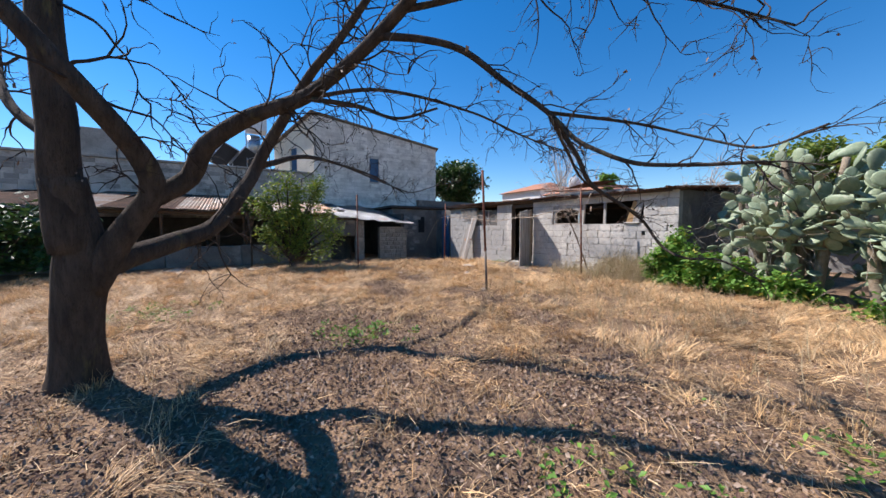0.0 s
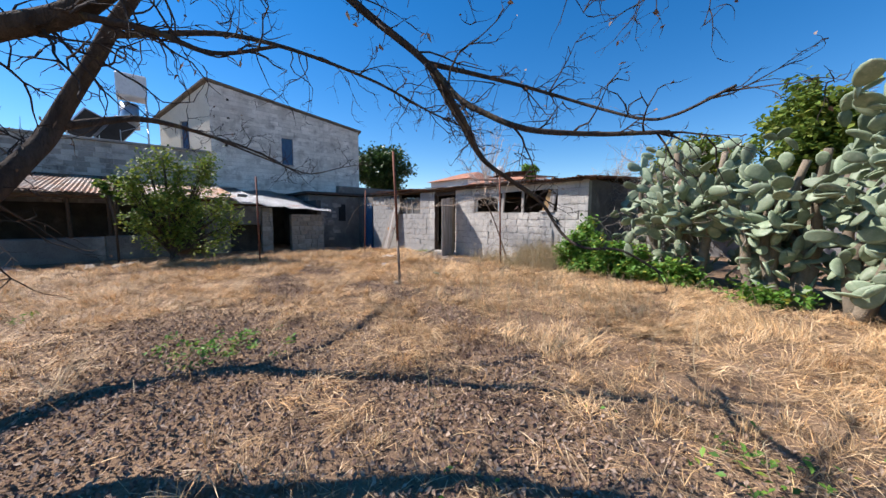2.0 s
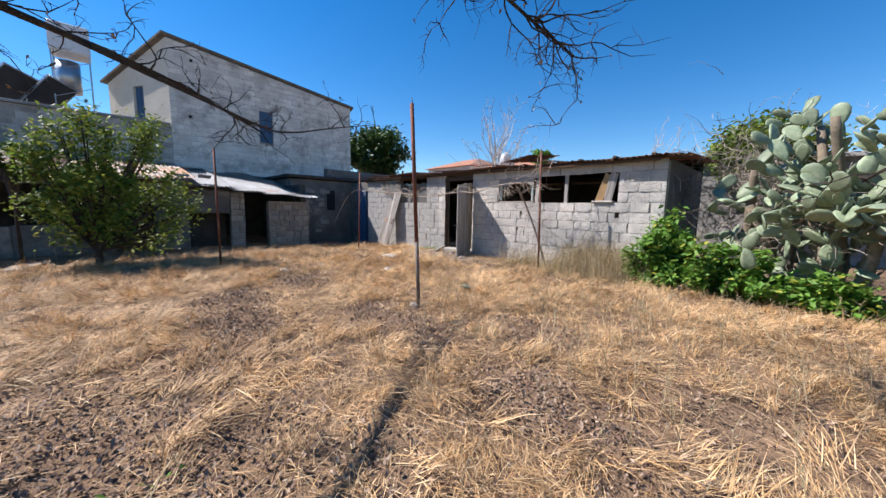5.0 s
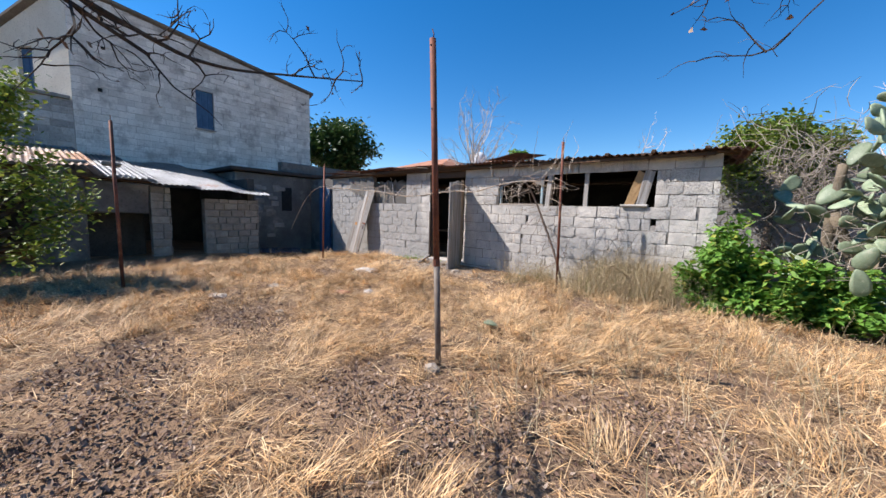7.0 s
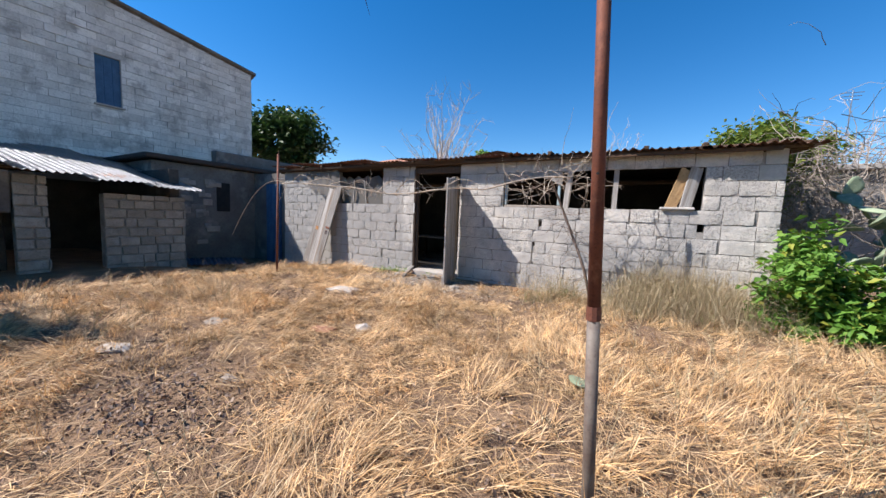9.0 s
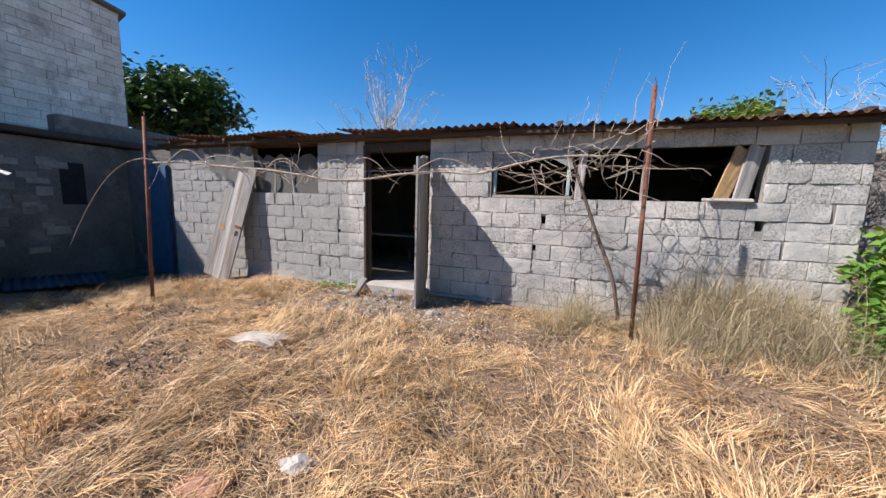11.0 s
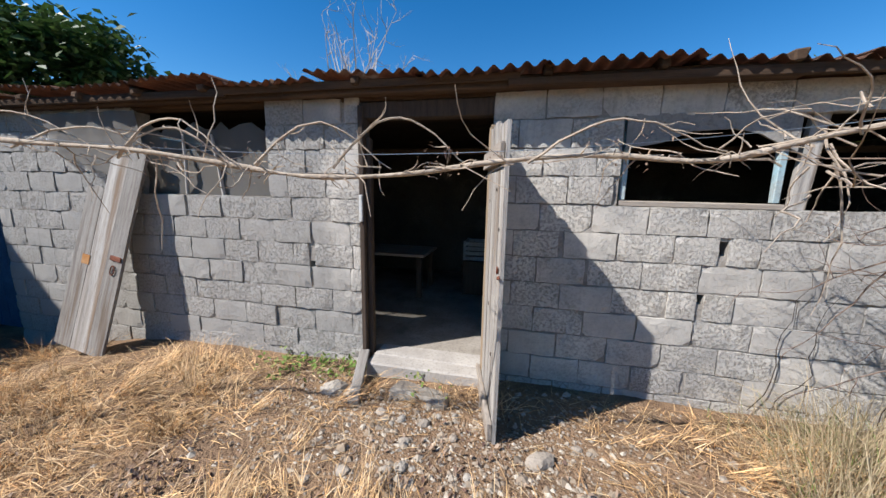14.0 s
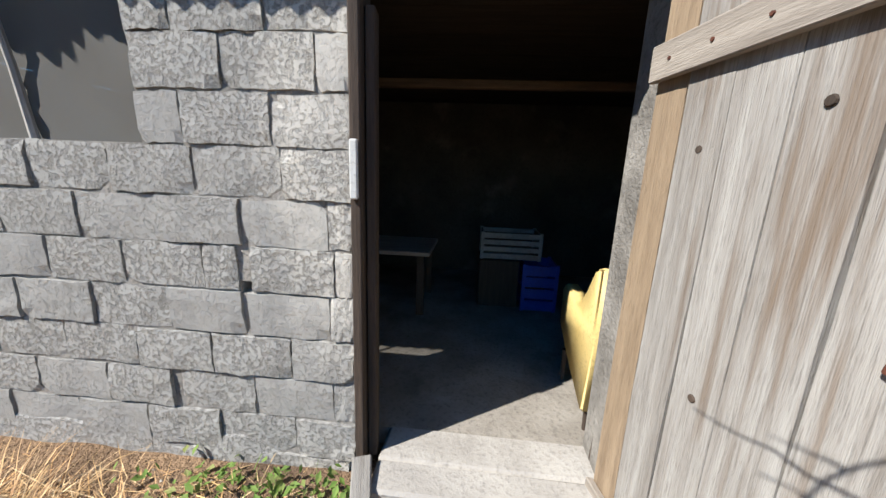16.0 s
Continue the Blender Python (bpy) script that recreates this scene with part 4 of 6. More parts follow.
# ---- plants ----
def island_mat(name, colours, rough=0.8, spec=0.15, through=0.0, broad=0.0, broad_scale=0.5, bump=0.0, clump=0.0):
    """Each loose piece takes one of the colours; broad, clump: how far a wide and a hand-sized mottling darken them."""
    m = bpy.data.materials.new(name)
    m.use_nodes = True
    n, l = m.node_tree.nodes, m.node_tree.links
    b = n["Principled BSDF"]
    g = n.new("ShaderNodeNewGeometry")
    r = n.new("ShaderNodeValToRGB")
    l.new(g.outputs["Random Per Island"], r.inputs[0])
    el = r.color_ramp.elements
    while len(el) < len(colours):
        el.new(0.5)
    for i, c in enumerate(colours):
        el[i].position = i / (len(colours) - 1)
        el[i].color = (*c, 1)
    col = r.outputs[0]
    tc = n.new("ShaderNodeTexCoord")
    for amount, size in ((broad, broad_scale), (clump, 7.0)):
        if not amount:
            continue
        t = n.new("ShaderNodeTexNoise")
        t.inputs["Scale"].default_value, t.inputs["Detail"].default_value = size, 4
        l.new(tc.outputs["Object"], t.inputs["Vector"])
        mr = n.new("ShaderNodeMapRange")
        for i, v in enumerate((0.36, 0.62, 1 - amount, 1 + amount * 0.3)):
            mr.inputs[i + 1].default_value = v
        l.new(t.outputs["Fac"], mr.inputs[0])
        h = n.new("ShaderNodeHueSaturation")
        l.new(mr.outputs[0], h.inputs["Value"])
        l.new(col, h.inputs["Color"])
        col = h.outputs[0]
    l.new(col, b.inputs["Base Color"])
    b.inputs["Roughness"].default_value, b.inputs["Specular IOR Level"].default_value = rough, spec
    if bump:
        t = n.new("ShaderNodeTexNoise")
        t.inputs["Scale"].default_value = 18
        l.new(tc.outputs["Object"], t.inputs["Vector"])
        bp = n.new("ShaderNodeBump")
        bp.inputs["Strength"].default_value, bp.inputs["Distance"].default_value = bump, 0.02
        l.new(t.outputs["Fac"], bp.inputs["Height"])
        l.new(bp.outputs[0], b.inputs["Normal"])
    if through:
        tr, mx = n.new("ShaderNodeBsdfTranslucent"), n.new("ShaderNodeMixShader")
        l.new(col, tr.inputs["Color"])
        mx.inputs[0].default_value = through
        l.new(b.outputs[0], mx.inputs[1])
        l.new(tr.outputs[0], mx.inputs[2])
        l.new(mx.outputs[0], n["Material Output"].inputs["Surface"])
    return m


M_STRAW = island_mat("dry_straw", [(0.86, 0.56, 0.26), (0.68, 0.40, 0.17), (0.92, 0.70, 0.41), (0.46, 0.255, 0.11), (0.84, 0.61, 0.34), (0.27, 0.155, 0.08), (0.88, 0.58, 0.27)], 0.6, 0.3, 0.12, 0.2, 0.8, clump=0.42)
M_LITTER = island_mat("dead_leaves", [(0.14, 0.085, 0.062), (0.31, 0.225, 0.16), (0.085, 0.05, 0.042), (0.44, 0.335, 0.245), (0.19, 0.115, 0.075), (0.10, 0.06, 0.05), (0.36, 0.26, 0.18), (0.17, 0.105, 0.072)], 0.8, 0.15)
M_LEAF = island_mat("green_leaf", [(0.10, 0.22, 0.03), (0.15, 0.30, 0.045), (0.07, 0.16, 0.025), (0.20, 0.34, 0.05), (0.12, 0.25, 0.035), (0.13, 0.27, 0.04), (0.09, 0.19, 0.03), (0.42, 0.40, 0.06)], 0.55, 0.3, 0.3)
M_LEAFDARK = island_mat("dark_leaf", [(0.035, 0.075, 0.02), (0.055, 0.11, 0.025), (0.03, 0.06, 0.02), (0.08, 0.14, 0.03)], 0.45, 0.4, 0.2)
M_CITRUS = island_mat("shrub_leaf", [(0.045, 0.09, 0.02), (0.07, 0.13, 0.025), (0.11, 0.18, 0.03), (0.05, 0.10, 0.02), (0.26, 0.30, 0.04)], 0.65, 0.15, 0.3)
M_LOQUAT = island_mat("loquat_leaf", [(0.10, 0.16, 0.03), (0.16, 0.24, 0.04), (0.24, 0.29, 0.05), (0.08, 0.13, 0.025), (0.32, 0.33, 0.06)], 0.55, 0.25, 0.35)
M_WEED = island_mat("dry_weed", [(0.46, 0.36, 0.22), (0.32, 0.245, 0.15), (0.60, 0.49, 0.32), (0.27, 0.235, 0.125), (0.40, 0.30, 0.19)], 0.8, 0.15, 0.15)
M_WEEDGREEN = island_mat("green_weed", [(0.15, 0.24, 0.05), (0.22, 0.32, 0.08), (0.12, 0.19, 0.04), (0.36, 0.36, 0.14)], 0.7, 0.2, 0.3)
M_PAD = mat("cactus_pad", (0.255, 0.305, 0.195), (0.175, 0.225, 0.135), 4, 45, 0.5, 0.3, stain=(0.34, 0.36, 0.25), stain_scale=5, stain_at=0.56, depth=0.006, spec=0.3, random_ob=0.28)
M_PADOLD = mat("old_cactus_stem", (0.25, 0.20, 0.14), (0.17, 0.14, 0.10), 5, 40, 0.9, 0.6, depth=0.02, random_ob=0.2)
M_PALETWIG = island_mat("pale_bare_twig", [(0.52, 0.45, 0.40), (0.42, 0.36, 0.32), (0.60, 0.53, 0.47)], 0.9, 0.1)
M_DEADTWIG = island_mat("dead_twig", [(0.30, 0.26, 0.21), (0.22, 0.18, 0.145), (0.38, 0.33, 0.27)], 0.9, 0.1)


RNG = np.random.default_rng(7)


def blades(px, py, pz, length, width, lean, bend=0.3, way=None):
    """Grass blades, a tapered strip of two pieces each; lean 0 upright, 1 flat."""
    n = len(px)
    az = RNG.uniform(0, 2 * np.pi, n) if way is None else way
    lean = np.clip(lean, 0, 0.99)
    up, out = np.cos(lean * np.pi / 2), np.sin(lean * np.pi / 2)
    dx, dy = np.cos(az), np.sin(az)
    tw = RNG.uniform(-0.7, 0.7, n)
    sx, sy, sz = -np.sin(az + tw), np.cos(az + tw), RNG.uniform(-0.5, 0.5, n)
    base = np.stack([px, py, pz], 1)
    d1 = np.stack([dx * out, dy * out, up], 1)
    mid = base + d1 * (length * 0.55)[:, None]
    lean2 = np.clip(lean + bend * RNG.uniform(0, 1, n), 0, 1.08)
    d2 = np.stack([dx * np.sin(lean2 * np.pi / 2), dy * np.sin(lean2 * np.pi / 2), np.cos(lean2 * np.pi / 2)], 1)
    tip = mid + d2 * (length * 0.45)[:, None]
    s = np.stack([sx, sy, sz], 1) * (width / 2)[:, None]
    v = np.stack([base - s, base + s, mid + s * 0.8, mid - s * 0.8, tip], 1).reshape(-1, 3)
    k = np.arange(n)[:, None] * 5
    quads = np.concatenate([k, k + 1, k + 2, k + 3], 1)
    tris = np.concatenate([k + 3, k + 2, k + 4], 1)
    return v, quads.tolist() + tris.tolist()


def strip_mesh(name, v, faces, material):
    me = bpy.data.meshes.new(name)
    me.from_pydata(v.tolist(), [], faces)
    me.materials.append(material)
    return new(name, me)


def heights(x, y):
    return np.array([ground_z(a, b) for a, b in zip(x, y)])


def field(s, x, y, seed):
    return np.array([noise.noise(Vector((a * s, b * s, seed))) for a, b in zip(x, y)])


def in_yard(x, y):
    keep = (y < 9.85) | (x < -15.4)
    keep &= ~((x < -13.6) & (y < 7.0))
    keep &= ~((x < -14.5) & (y > 6.5))
    keep &= ~((x > -4.6) & (y > 9.1 - 0.45 * np.maximum(x + 2, 0)))
    # trampled rubble before the door
    keep &= ~((np.abs(x + 9.5) < 1.7) & (y > 8.55) & (RNG.random(len(x)) < 0.7))
    return keep


SPOTS = ((-5.4, 4.4, 0.7), (-4.5, 5.3, 0.7), (-8.65, 4.35, 0.75), (-8.15, 3.35, 0.7), (-6.9, 3.0, 0.7), (-3.7, 4.2, 0.7), (-8.25, 8.55, 0.55), (-6.3, 4.3, 0.5), (-11.1, 8.5, 0.5), (-10.7, 6.75, 0.5), (-12.1, 7.8, 0.5), (-5.1, 1.2, 1.3), (-3.2, 0.6, 0.8), (-7.45, 8.8, 0.4), (-8.1, 3.0, 0.6), (-9.5, 8.9, 0.7), (-1.6, 2.6, 0.7), (-2.2, 3.4, 0.6))


def spots_at(x, y):
    return np.clip(sum(np.exp(-(((x - a) / r) ** 2 + ((y - b) / (r * 0.6)) ** 2) ** 2) for a, b, r in SPOTS), 0, 1)


def build_grass():
    n = 420000
    # thicker towards the line walked
    x, y = RNG.uniform(-15.5, 3.5, n), RNG.uniform(-6, 9.9, n)
    keep = in_yard(x, y)
    line = np.abs((y - (0.2 - 0.62 * x)) / 1.18)
    keep &= RNG.random(n) < np.clip(1.25 - line / 9.0, 0.35, 1)
    x, y = x[keep], y[keep]
    f = field(0.55, x, y, 5.0) + 0.6 * field(1.9, x, y, 9.0)
    thin = smooth_np(-6.5, -3.0, x) * 0.62 * (1 - smooth_np(2.2, 4.6, y))
    keep = RNG.random(len(x)) < np.clip(0.70 + 1.1 * f - thin, 0.06, 1) * (1 - 0.8 * spots_at(x, y))
    x, y = x[keep], y[keep]
    k = len(x)
    length = RNG.uniform(0.06, 0.22, k)
    v, q = blades(x, y, heights(x, y) + RNG.uniform(0, 0.025, k), length, RNG.uniform(0.0028, 0.0058, k), np.clip(RNG.normal(0.88, 0.09, k), 0.3, 0.97), 0.15)
    tagged(strip_mesh("dry_grass", v, q, M_STRAW), "flattened straw-coloured dry grass over the yard", "grass", kind="stuff")
    # laid swathes: handfuls of straw fallen one way
    m = 11000
    cx, cy = RNG.uniform(-14.5, 3.2, m), RNG.uniform(-5, 9.6, m)
    thin = smooth_np(-6.5, -3.0, cx) * 0.6 * (1 - smooth_np(2.2, 4.6, cy))
    keep = in_yard(cx, cy) & (RNG.random(m) < np.clip(0.55 + 1.2 * field(0.9, cx, cy, 12.0) - thin, 0.05, 1)) & (spots_at(cx, cy) < 0.35)
    cx, cy = cx[keep], cy[keep]
    per = 26
    way = 5.0 * field(0.8, cx, cy, 31.0) + RNG.normal(0, 0.7, len(cx))
    x = np.repeat(cx, per) + RNG.normal(0, 0.05, len(cx) * per)
    y = np.repeat(cy, per) + RNG.normal(0, 0.05, len(cx) * per)
    k = len(x)
    big = np.repeat(RNG.uniform(0.6, 1.3, len(cx)), per)
    lean = np.clip(np.repeat(RNG.uniform(0.55, 0.9, len(cx)), per) + RNG.normal(0, 0.10, k), 0.1, 0.97)
    v, q = blades(x, y, heights(x, y) + RNG.uniform(0, 0.05, k), RNG.uniform(0.14, 0.36, k) * big, RNG.uniform(0.003, 0.0062, k), lean, 0.4, np.repeat(way, per) + RNG.normal(0, 0.38, k))
    tagged(strip_mesh("grass_swathes", v, q, M_STRAW), "swathes of fallen dry straw lying one way", "grass", kind="stuff")
    # tufts
    m = 2300
    cx, cy = RNG.uniform(-14.5, 3.0, m), RNG.uniform(-5, 9.6, m)
    keep = in_yard(cx, cy) & (field(0.5, cx, cy, 12.0) > -0.05) & (spots_at(cx, cy) < 0.3) & ((cx < -6.0) | (cy > 3.0) | (RNG.random(m) < 0.3))
    cx, cy = cx[keep], cy[keep]
    per = 38
    x = np.repeat(cx, per) + RNG.normal(0, 0.045, len(cx) * per)
    y = np.repeat(cy, per) + RNG.normal(0, 0.045, len(cx) * per)
    k = len(x)
    big = np.repeat(RNG.uniform(0.5, 1.2, len(cx)), per)
    v, q = blades(x, y, heights(x, y), RNG.uniform(0.10, 0.30, k) * big, RNG.uniform(0.0028, 0.0052, k), np.abs(RNG.normal(0.42, 0.25, k)), 0.7)
    tagged(strip_mesh("grass_tufts", v, q, M_STRAW), "bent tufts of dry straw grass", "grass", kind="stuff")


def smooth_np(a, b, x):
    t = np.clip((x - a) / (b - a), 0, 1)
    return t * t * (3 - 2 * t)


def leaf_cards(x, y, z, size, flat=0.35):
    """Curled dead leaves: two halves folded along the midrib."""
    n = len(x)
    az = RNG.uniform(0, 2 * np.pi, n)
    a = np.stack([np.cos(az), np.sin(az), RNG.normal(0, flat, n)], 1)
    b = np.stack([-np.sin(az), np.cos(az), RNG.normal(0, flat, n)], 1)
    up = np.stack([RNG.normal(0, 0.15, n), RNG.normal(0, 0.15, n), np.ones(n)], 1)
    c = np.stack([x, y, z], 1)
    s = size[:, None]
    fold = RNG.uniform(0.1, 0.5, n)[:, None]
    p = [c - a * s, c - a * s * 0.2 + b * s * 0.55 + up * s * fold, c + a * s * 0.9, c - a * s * 0.2 - b * s * 0.55 + up * s * fold]
    v = np.stack(p, 1).reshape(-1, 3)
    k = np.arange(n)[:, None] * 4
    return v, np.concatenate([k, k + 1, k + 2], 1).tolist() + np.concatenate([k, k + 2, k + 3], 1).tolist()


def build_litter():
    n = 380000
    x, y = RNG.uniform(-13, 3.5, n), RNG.uniform(-6, 9.6, n)
    keep = in_yard(x, y)
    x, y = x[keep], y[keep]
    f = field(0.55, x, y, 5.0) + 0.6 * field(1.9, x, y, 9.0)
    near = 1.0 * smooth_np(-7.5, -3.5, x) * (1 - smooth_np(2.2, 5.0, y))
    spots = spots_at(x, y)
    keep = RNG.random(len(x)) < np.clip(-0.6 * f - 0.12 + 0.8 * near + 0.9 * spots, 0.04, 1)
    x, y = x[keep], y[keep]
    k = len(x)
    v, q = leaf_cards(x, y, heights(x, y) + RNG.uniform(0.004, 0.035, k), RNG.uniform(0.009, 0.022, k), 0.6)
    tagged(strip_mesh("leaf_litter", v, q, M_LITTER), "grey-brown fallen leaves in patches on the ground", "leaf litter", kind="stuff")


def leafy(centres, count, spread, size, rng_tilt=0.8):
    """Leaf blades round centres, pointed ovals of four corners folded slightly."""
    cs = np.array(centres, float)
    i = RNG.integers(0, len(cs), count)
    p = cs[i] + RNG.normal(0, 1, (count, 3)) * np.array(spread)
    az = RNG.uniform(0, 2 * np.pi, count)
    a = np.stack([np.cos(az), np.sin(az), RNG.normal(-0.2, 0.5, count)], 1)
    b = np.stack([-np.sin(az), np.cos(az), RNG.normal(0, rng_tilt, count)], 1)
    a /= np.linalg.norm(a, axis=1)[:, None]
    b /= np.linalg.norm(b, axis=1)[:, None]
    s = (size * RNG.uniform(0.6, 1.3, count))[:, None]
    up = np.array([0, 0, 1.0]) * s * 0.18
    v = np.stack([p - a * s, p - a * s * 0.1 + b * s * 0.55 + up, p + a * s, p - a * s * 0.1 - b * s * 0.55 + up], 1).reshape(-1, 3)
    k = np.arange(count)[:, None] * 4
    return v, np.concatenate([k, k + 1, k + 2], 1).tolist() + np.concatenate([k, k + 2, k + 3], 1).tolist()


def wander(start, d, length, n, curl=0.35, droop=0.0):
    p, d = Vector(start), Vector(d).normalized()
    out = [p.copy()]
    for _ in range(n):
        d = (d + Vector((random.gauss(0, curl), random.gauss(0, curl), random.gauss(0, curl) - droop))).normalized()
        p = p + d * length / n
        out.append(p.copy())
    return out


def twigs_on(bm, pts, r0, count, length, depth, droop=0.05, sides=4, curl=0.22, leaves=None):
    for _ in range(count):
        i = random.randrange(max(1, len(pts) // 5), len(pts))
        along = (pts[i] - pts[i - 1]).normalized()
        side = Vector((random.gauss(0, 1), random.gauss(0, 1), random.gauss(0.15, 0.8))).normalized()
        d = (along * 0.7 + side * 0.9).normalized()
        ln = length * random.uniform(0.45, 1.15)
        n = max(5, int(ln / 0.09))
        w = wander(pts[i], d, ln, n, curl, droop)
        tube(bm, w, [r0 * (1 - 0.8 * k / n) for k in range(n + 1)], sides, caps=False)
        if leaves is not None and random.random() < 0.12:
            leaves.append(w[-1])
        if depth:
            twigs_on(bm, w, r0 * 0.6, random.randint(2, 4), ln * 0.5, depth - 1, droop, 3 if depth == 1 else 4, curl, leaves)


def build_tree():
    t = thing("bare_tree", (-4.32, -1.22, 0.0), "large leafless tree with spreading mossy limbs", "tree")
    base = Vector((-4.32, -1.22, 0.0))
    twig, ends = bmesh.new(), []

    def limb(name, pts, r0, r1, sides=12, step=0.1, knob=0.06):
        s = spline([Vector(p) - base for p in pts], step)
        n = len(s) - 1
        rad = [(r0 + (r1 - r0) * (i / n) ** 0.8) * (1 + knob * noise.noise(s[i] * 3)) for i in range(n + 1)]
        for i in range(1, n):
            s[i] = s[i] + 0.25 * rad[i] * noise.noise_vector(s[i] * 2.2)
        part(name, tube(bmesh.new(), s, rad, sides), M_BARK, t, smooth=True)
        return s

    # trunk with a flared foot
    s = spline([Vector(p) - base for p in [(-4.33, -1.24, -0.15), (-4.29, -1.21, 0.12), (-4.2, -1.17, 0.71), (-4.14, -1.1, 1.31), (-4.06, -1.17, 1.92)]], 0.07)
    n = len(s) - 1
    part("trunk", tube(bmesh.new(), s, [(0.145 + 0.13 * math.exp(-4.5 * i / n) + 0.035 * math.exp(-((i / n - 0.62) / 0.15) ** 2)) * (1 + 0.06 * noise.noise(s[i] * 4)) for i in range(n + 1)], 18), M_BARK, t, smooth=True)
    A = limb("limb", [(-4.10, -1.14, 1.31), (-4.06, -1.17, 1.92), (-4.03, -1.19, 2.58), (-4.01, -1.19, 3.27), (-4.11, -1.24, 3.95), (-4.3, -1.5, 5.2), (-4.2, -2.0, 6.2)], 0.155, 0.05)
    B = limb("limb", [(-4.15, -1.08, 0.95), (-4.05, -0.80, 1.45), (-3.96, -0.58, 1.80), (-3.88, -0.60, 2.05), (-3.76, -0.70, 2.24), (-3.62, -0.85, 2.46), (-3.54, -0.97, 2.64), (-3.5, -1.13, 2.85), (-3.45, -1.5, 3.3), (-3.2, -2.2, 4.1)], 0.125, 0.04)
    C = limb("limb", [(-3.98, -0.62, 1.75), (-4.03, -0.31, 1.98), (-3.89, -0.15, 2.29), (-3.74, 0.16, 2.53), (-3.41, 0.66, 2.75), (-2.99, 1.02, 3.02), (-2.60, 1.28, 3.31), (-2.31, 1.43, 3.57), (-1.9, 1.7, 4.2)], 0.095, 0.035)
    D = limb("limb", [(-4.18, -1.02, 1.15), (-4.45, -0.80, 1.24), (-4.75, -0.52, 1.35), (-5.08, -0.17, 1.55), (-5.26, 0.15, 2.01), (-5.40, 0.36, 2.42), (-5.09, 0.71, 3.12), (-4.77, 0.99, 3.58), (-4.38, 1.30, 3.98), (-3.98, 1.60, 4.45)], 0.125, 0.04)
    E = limb("limb", [(-5.40, 0.38, 2.38), (-5.80, 1.01, 2.65), (-6.28, 1.75, 2.66), (-6.70, 2.49, 2.58), (-6.95, 3.3, 2.30)], 0.045, 0.010, 8)
    E2 = limb("limb", [(-6.28, 1.75, 2.66), (-6.63, 3.13, 2.32), (-6.93, 3.61, 2.35), (-7.18, 4.2, 2.53), (-7.27, 5.06, 2.76)], 0.02, 0.006, 6)
    F = limb("limb", [(-2.80, 1.14, 3.13), (-2.58, 1.47, 3.10), (-2.37, 1.73, 2.98), (-2.18, 1.99, 2.74), (-2.0, 2.24, 2.52), (-1.9, 2.36, 2.38), (-1.72, 2.34, 2.2), (-1.55, 2.36, 2.08), (-1.3, 2.46, 1.95), (-1.05, 2.75, 1.93), (-0.75, 2.95, 1.92)], 0.036, 0.011, 8, 0.06)
    K = limb("limb", [(-3.35, 0.70, 2.70), (-2.97, 1.00, 2.58), (-2.70, 1.26, 2.44), (-2.60, 1.61, 2.56)], 0.026, 0.010, 8, 0.06)
    # drooping branch that hangs low over the yard
    G = limb("limb", [(-1.93, 2.33, 2.42), (-1.86, 2.55, 2.12), (-1.86, 2.74, 1.9), (-1.82, 3.1, 1.74), (-1.76, 3.42, 1.58), (-1.62, 3.52, 1.33), (-1.42, 3.52, 1.23), (-1.2, 3.64, 1.22), (-0.95, 3.8, 1.05)], 0.024, 0.008, 8, 0.05)
    G2 = limb("limb", [(-1.94, 2.30, 2.44), (-2.1, 2.75, 2.2), (-2.3, 3.28, 2.0), (-2.2, 3.9, 1.75), (-2.3, 4.6, 1.62)], 0.018, 0.006, 6, 0.06)
    Hh = limb("limb", [(-1.96, 2.28, 2.46), (-1.8, 2.8, 2.45), (-1.64, 3.25, 2.42), (-1.3, 3.4, 2.26), (-1.0, 3.37, 2.12), (-0.77, 3.13, 2.05), (-0.5, 3.0, 2.1)], 0.018, 0.007, 7, 0.06)
    J = limb("limb", [(-5.0, 0.8, 3.25), (-4.7, 1.9, 3.5), (-4.4, 3.26, 3.35), (-4.2, 4.3, 3.05), (-4.1, 5.2, 2.9)], 0.035, 0.010, 7, 0.08)
    L = limb("limb", [(-2.62, 1.27, 3.3), (-2.2, 2.2, 3.55), (-1.5, 3.2, 3.45), (-0.9, 4.0, 3.15)], 0.03, 0.009, 7, 0.08)
    N = limb("limb", [(-4.04, -1.19, 2.2), (-4.5, -1.6, 2.6), (-5.2, -1.9, 3.2), (-5.8, -2.1, 4.0)], 0.05, 0.015, 8)
    for pts, r, cnt, ln, dep in ((A, 0.014, 14, 1.2, 2), (B, 0.012, 9, 0.9, 2), (C, 0.010, 34, 1.0, 2), (D, 0.010, 36, 1.1, 2), (E, 0.007, 18, 0.7, 2), (E2, 0.006, 14, 0.5, 2), (F, 0.0055, 22, 0.55, 2), (K, 0.006, 8, 0.5, 1),
                                 (G, 0.004, 10, 0.32, 1), (G2, 0.005, 9, 0.45, 1), (Hh, 0.0045, 16, 0.45, 2), (J, 0.007, 36, 0.85, 2), (L, 0.007, 28, 0.8, 2), (N, 0.009, 14, 0.9, 2)):
        twigs_on(twig, pts, r * 1.25, cnt, ln, dep, leaves=ends, curl=0.28)
    part("twigs", twig, M_TWIG, t)["kind"] = "stuff"
    e = np.array([tuple(p) for p in ends])
    v, q = leaf_cards(e[:, 0], e[:, 1], e[:, 2], RNG.uniform(0.010, 0.022, len(e)), 0.9)
    ob = strip_mesh("dry_leaves", v, q, M_LITTER)
    ob.parent = t
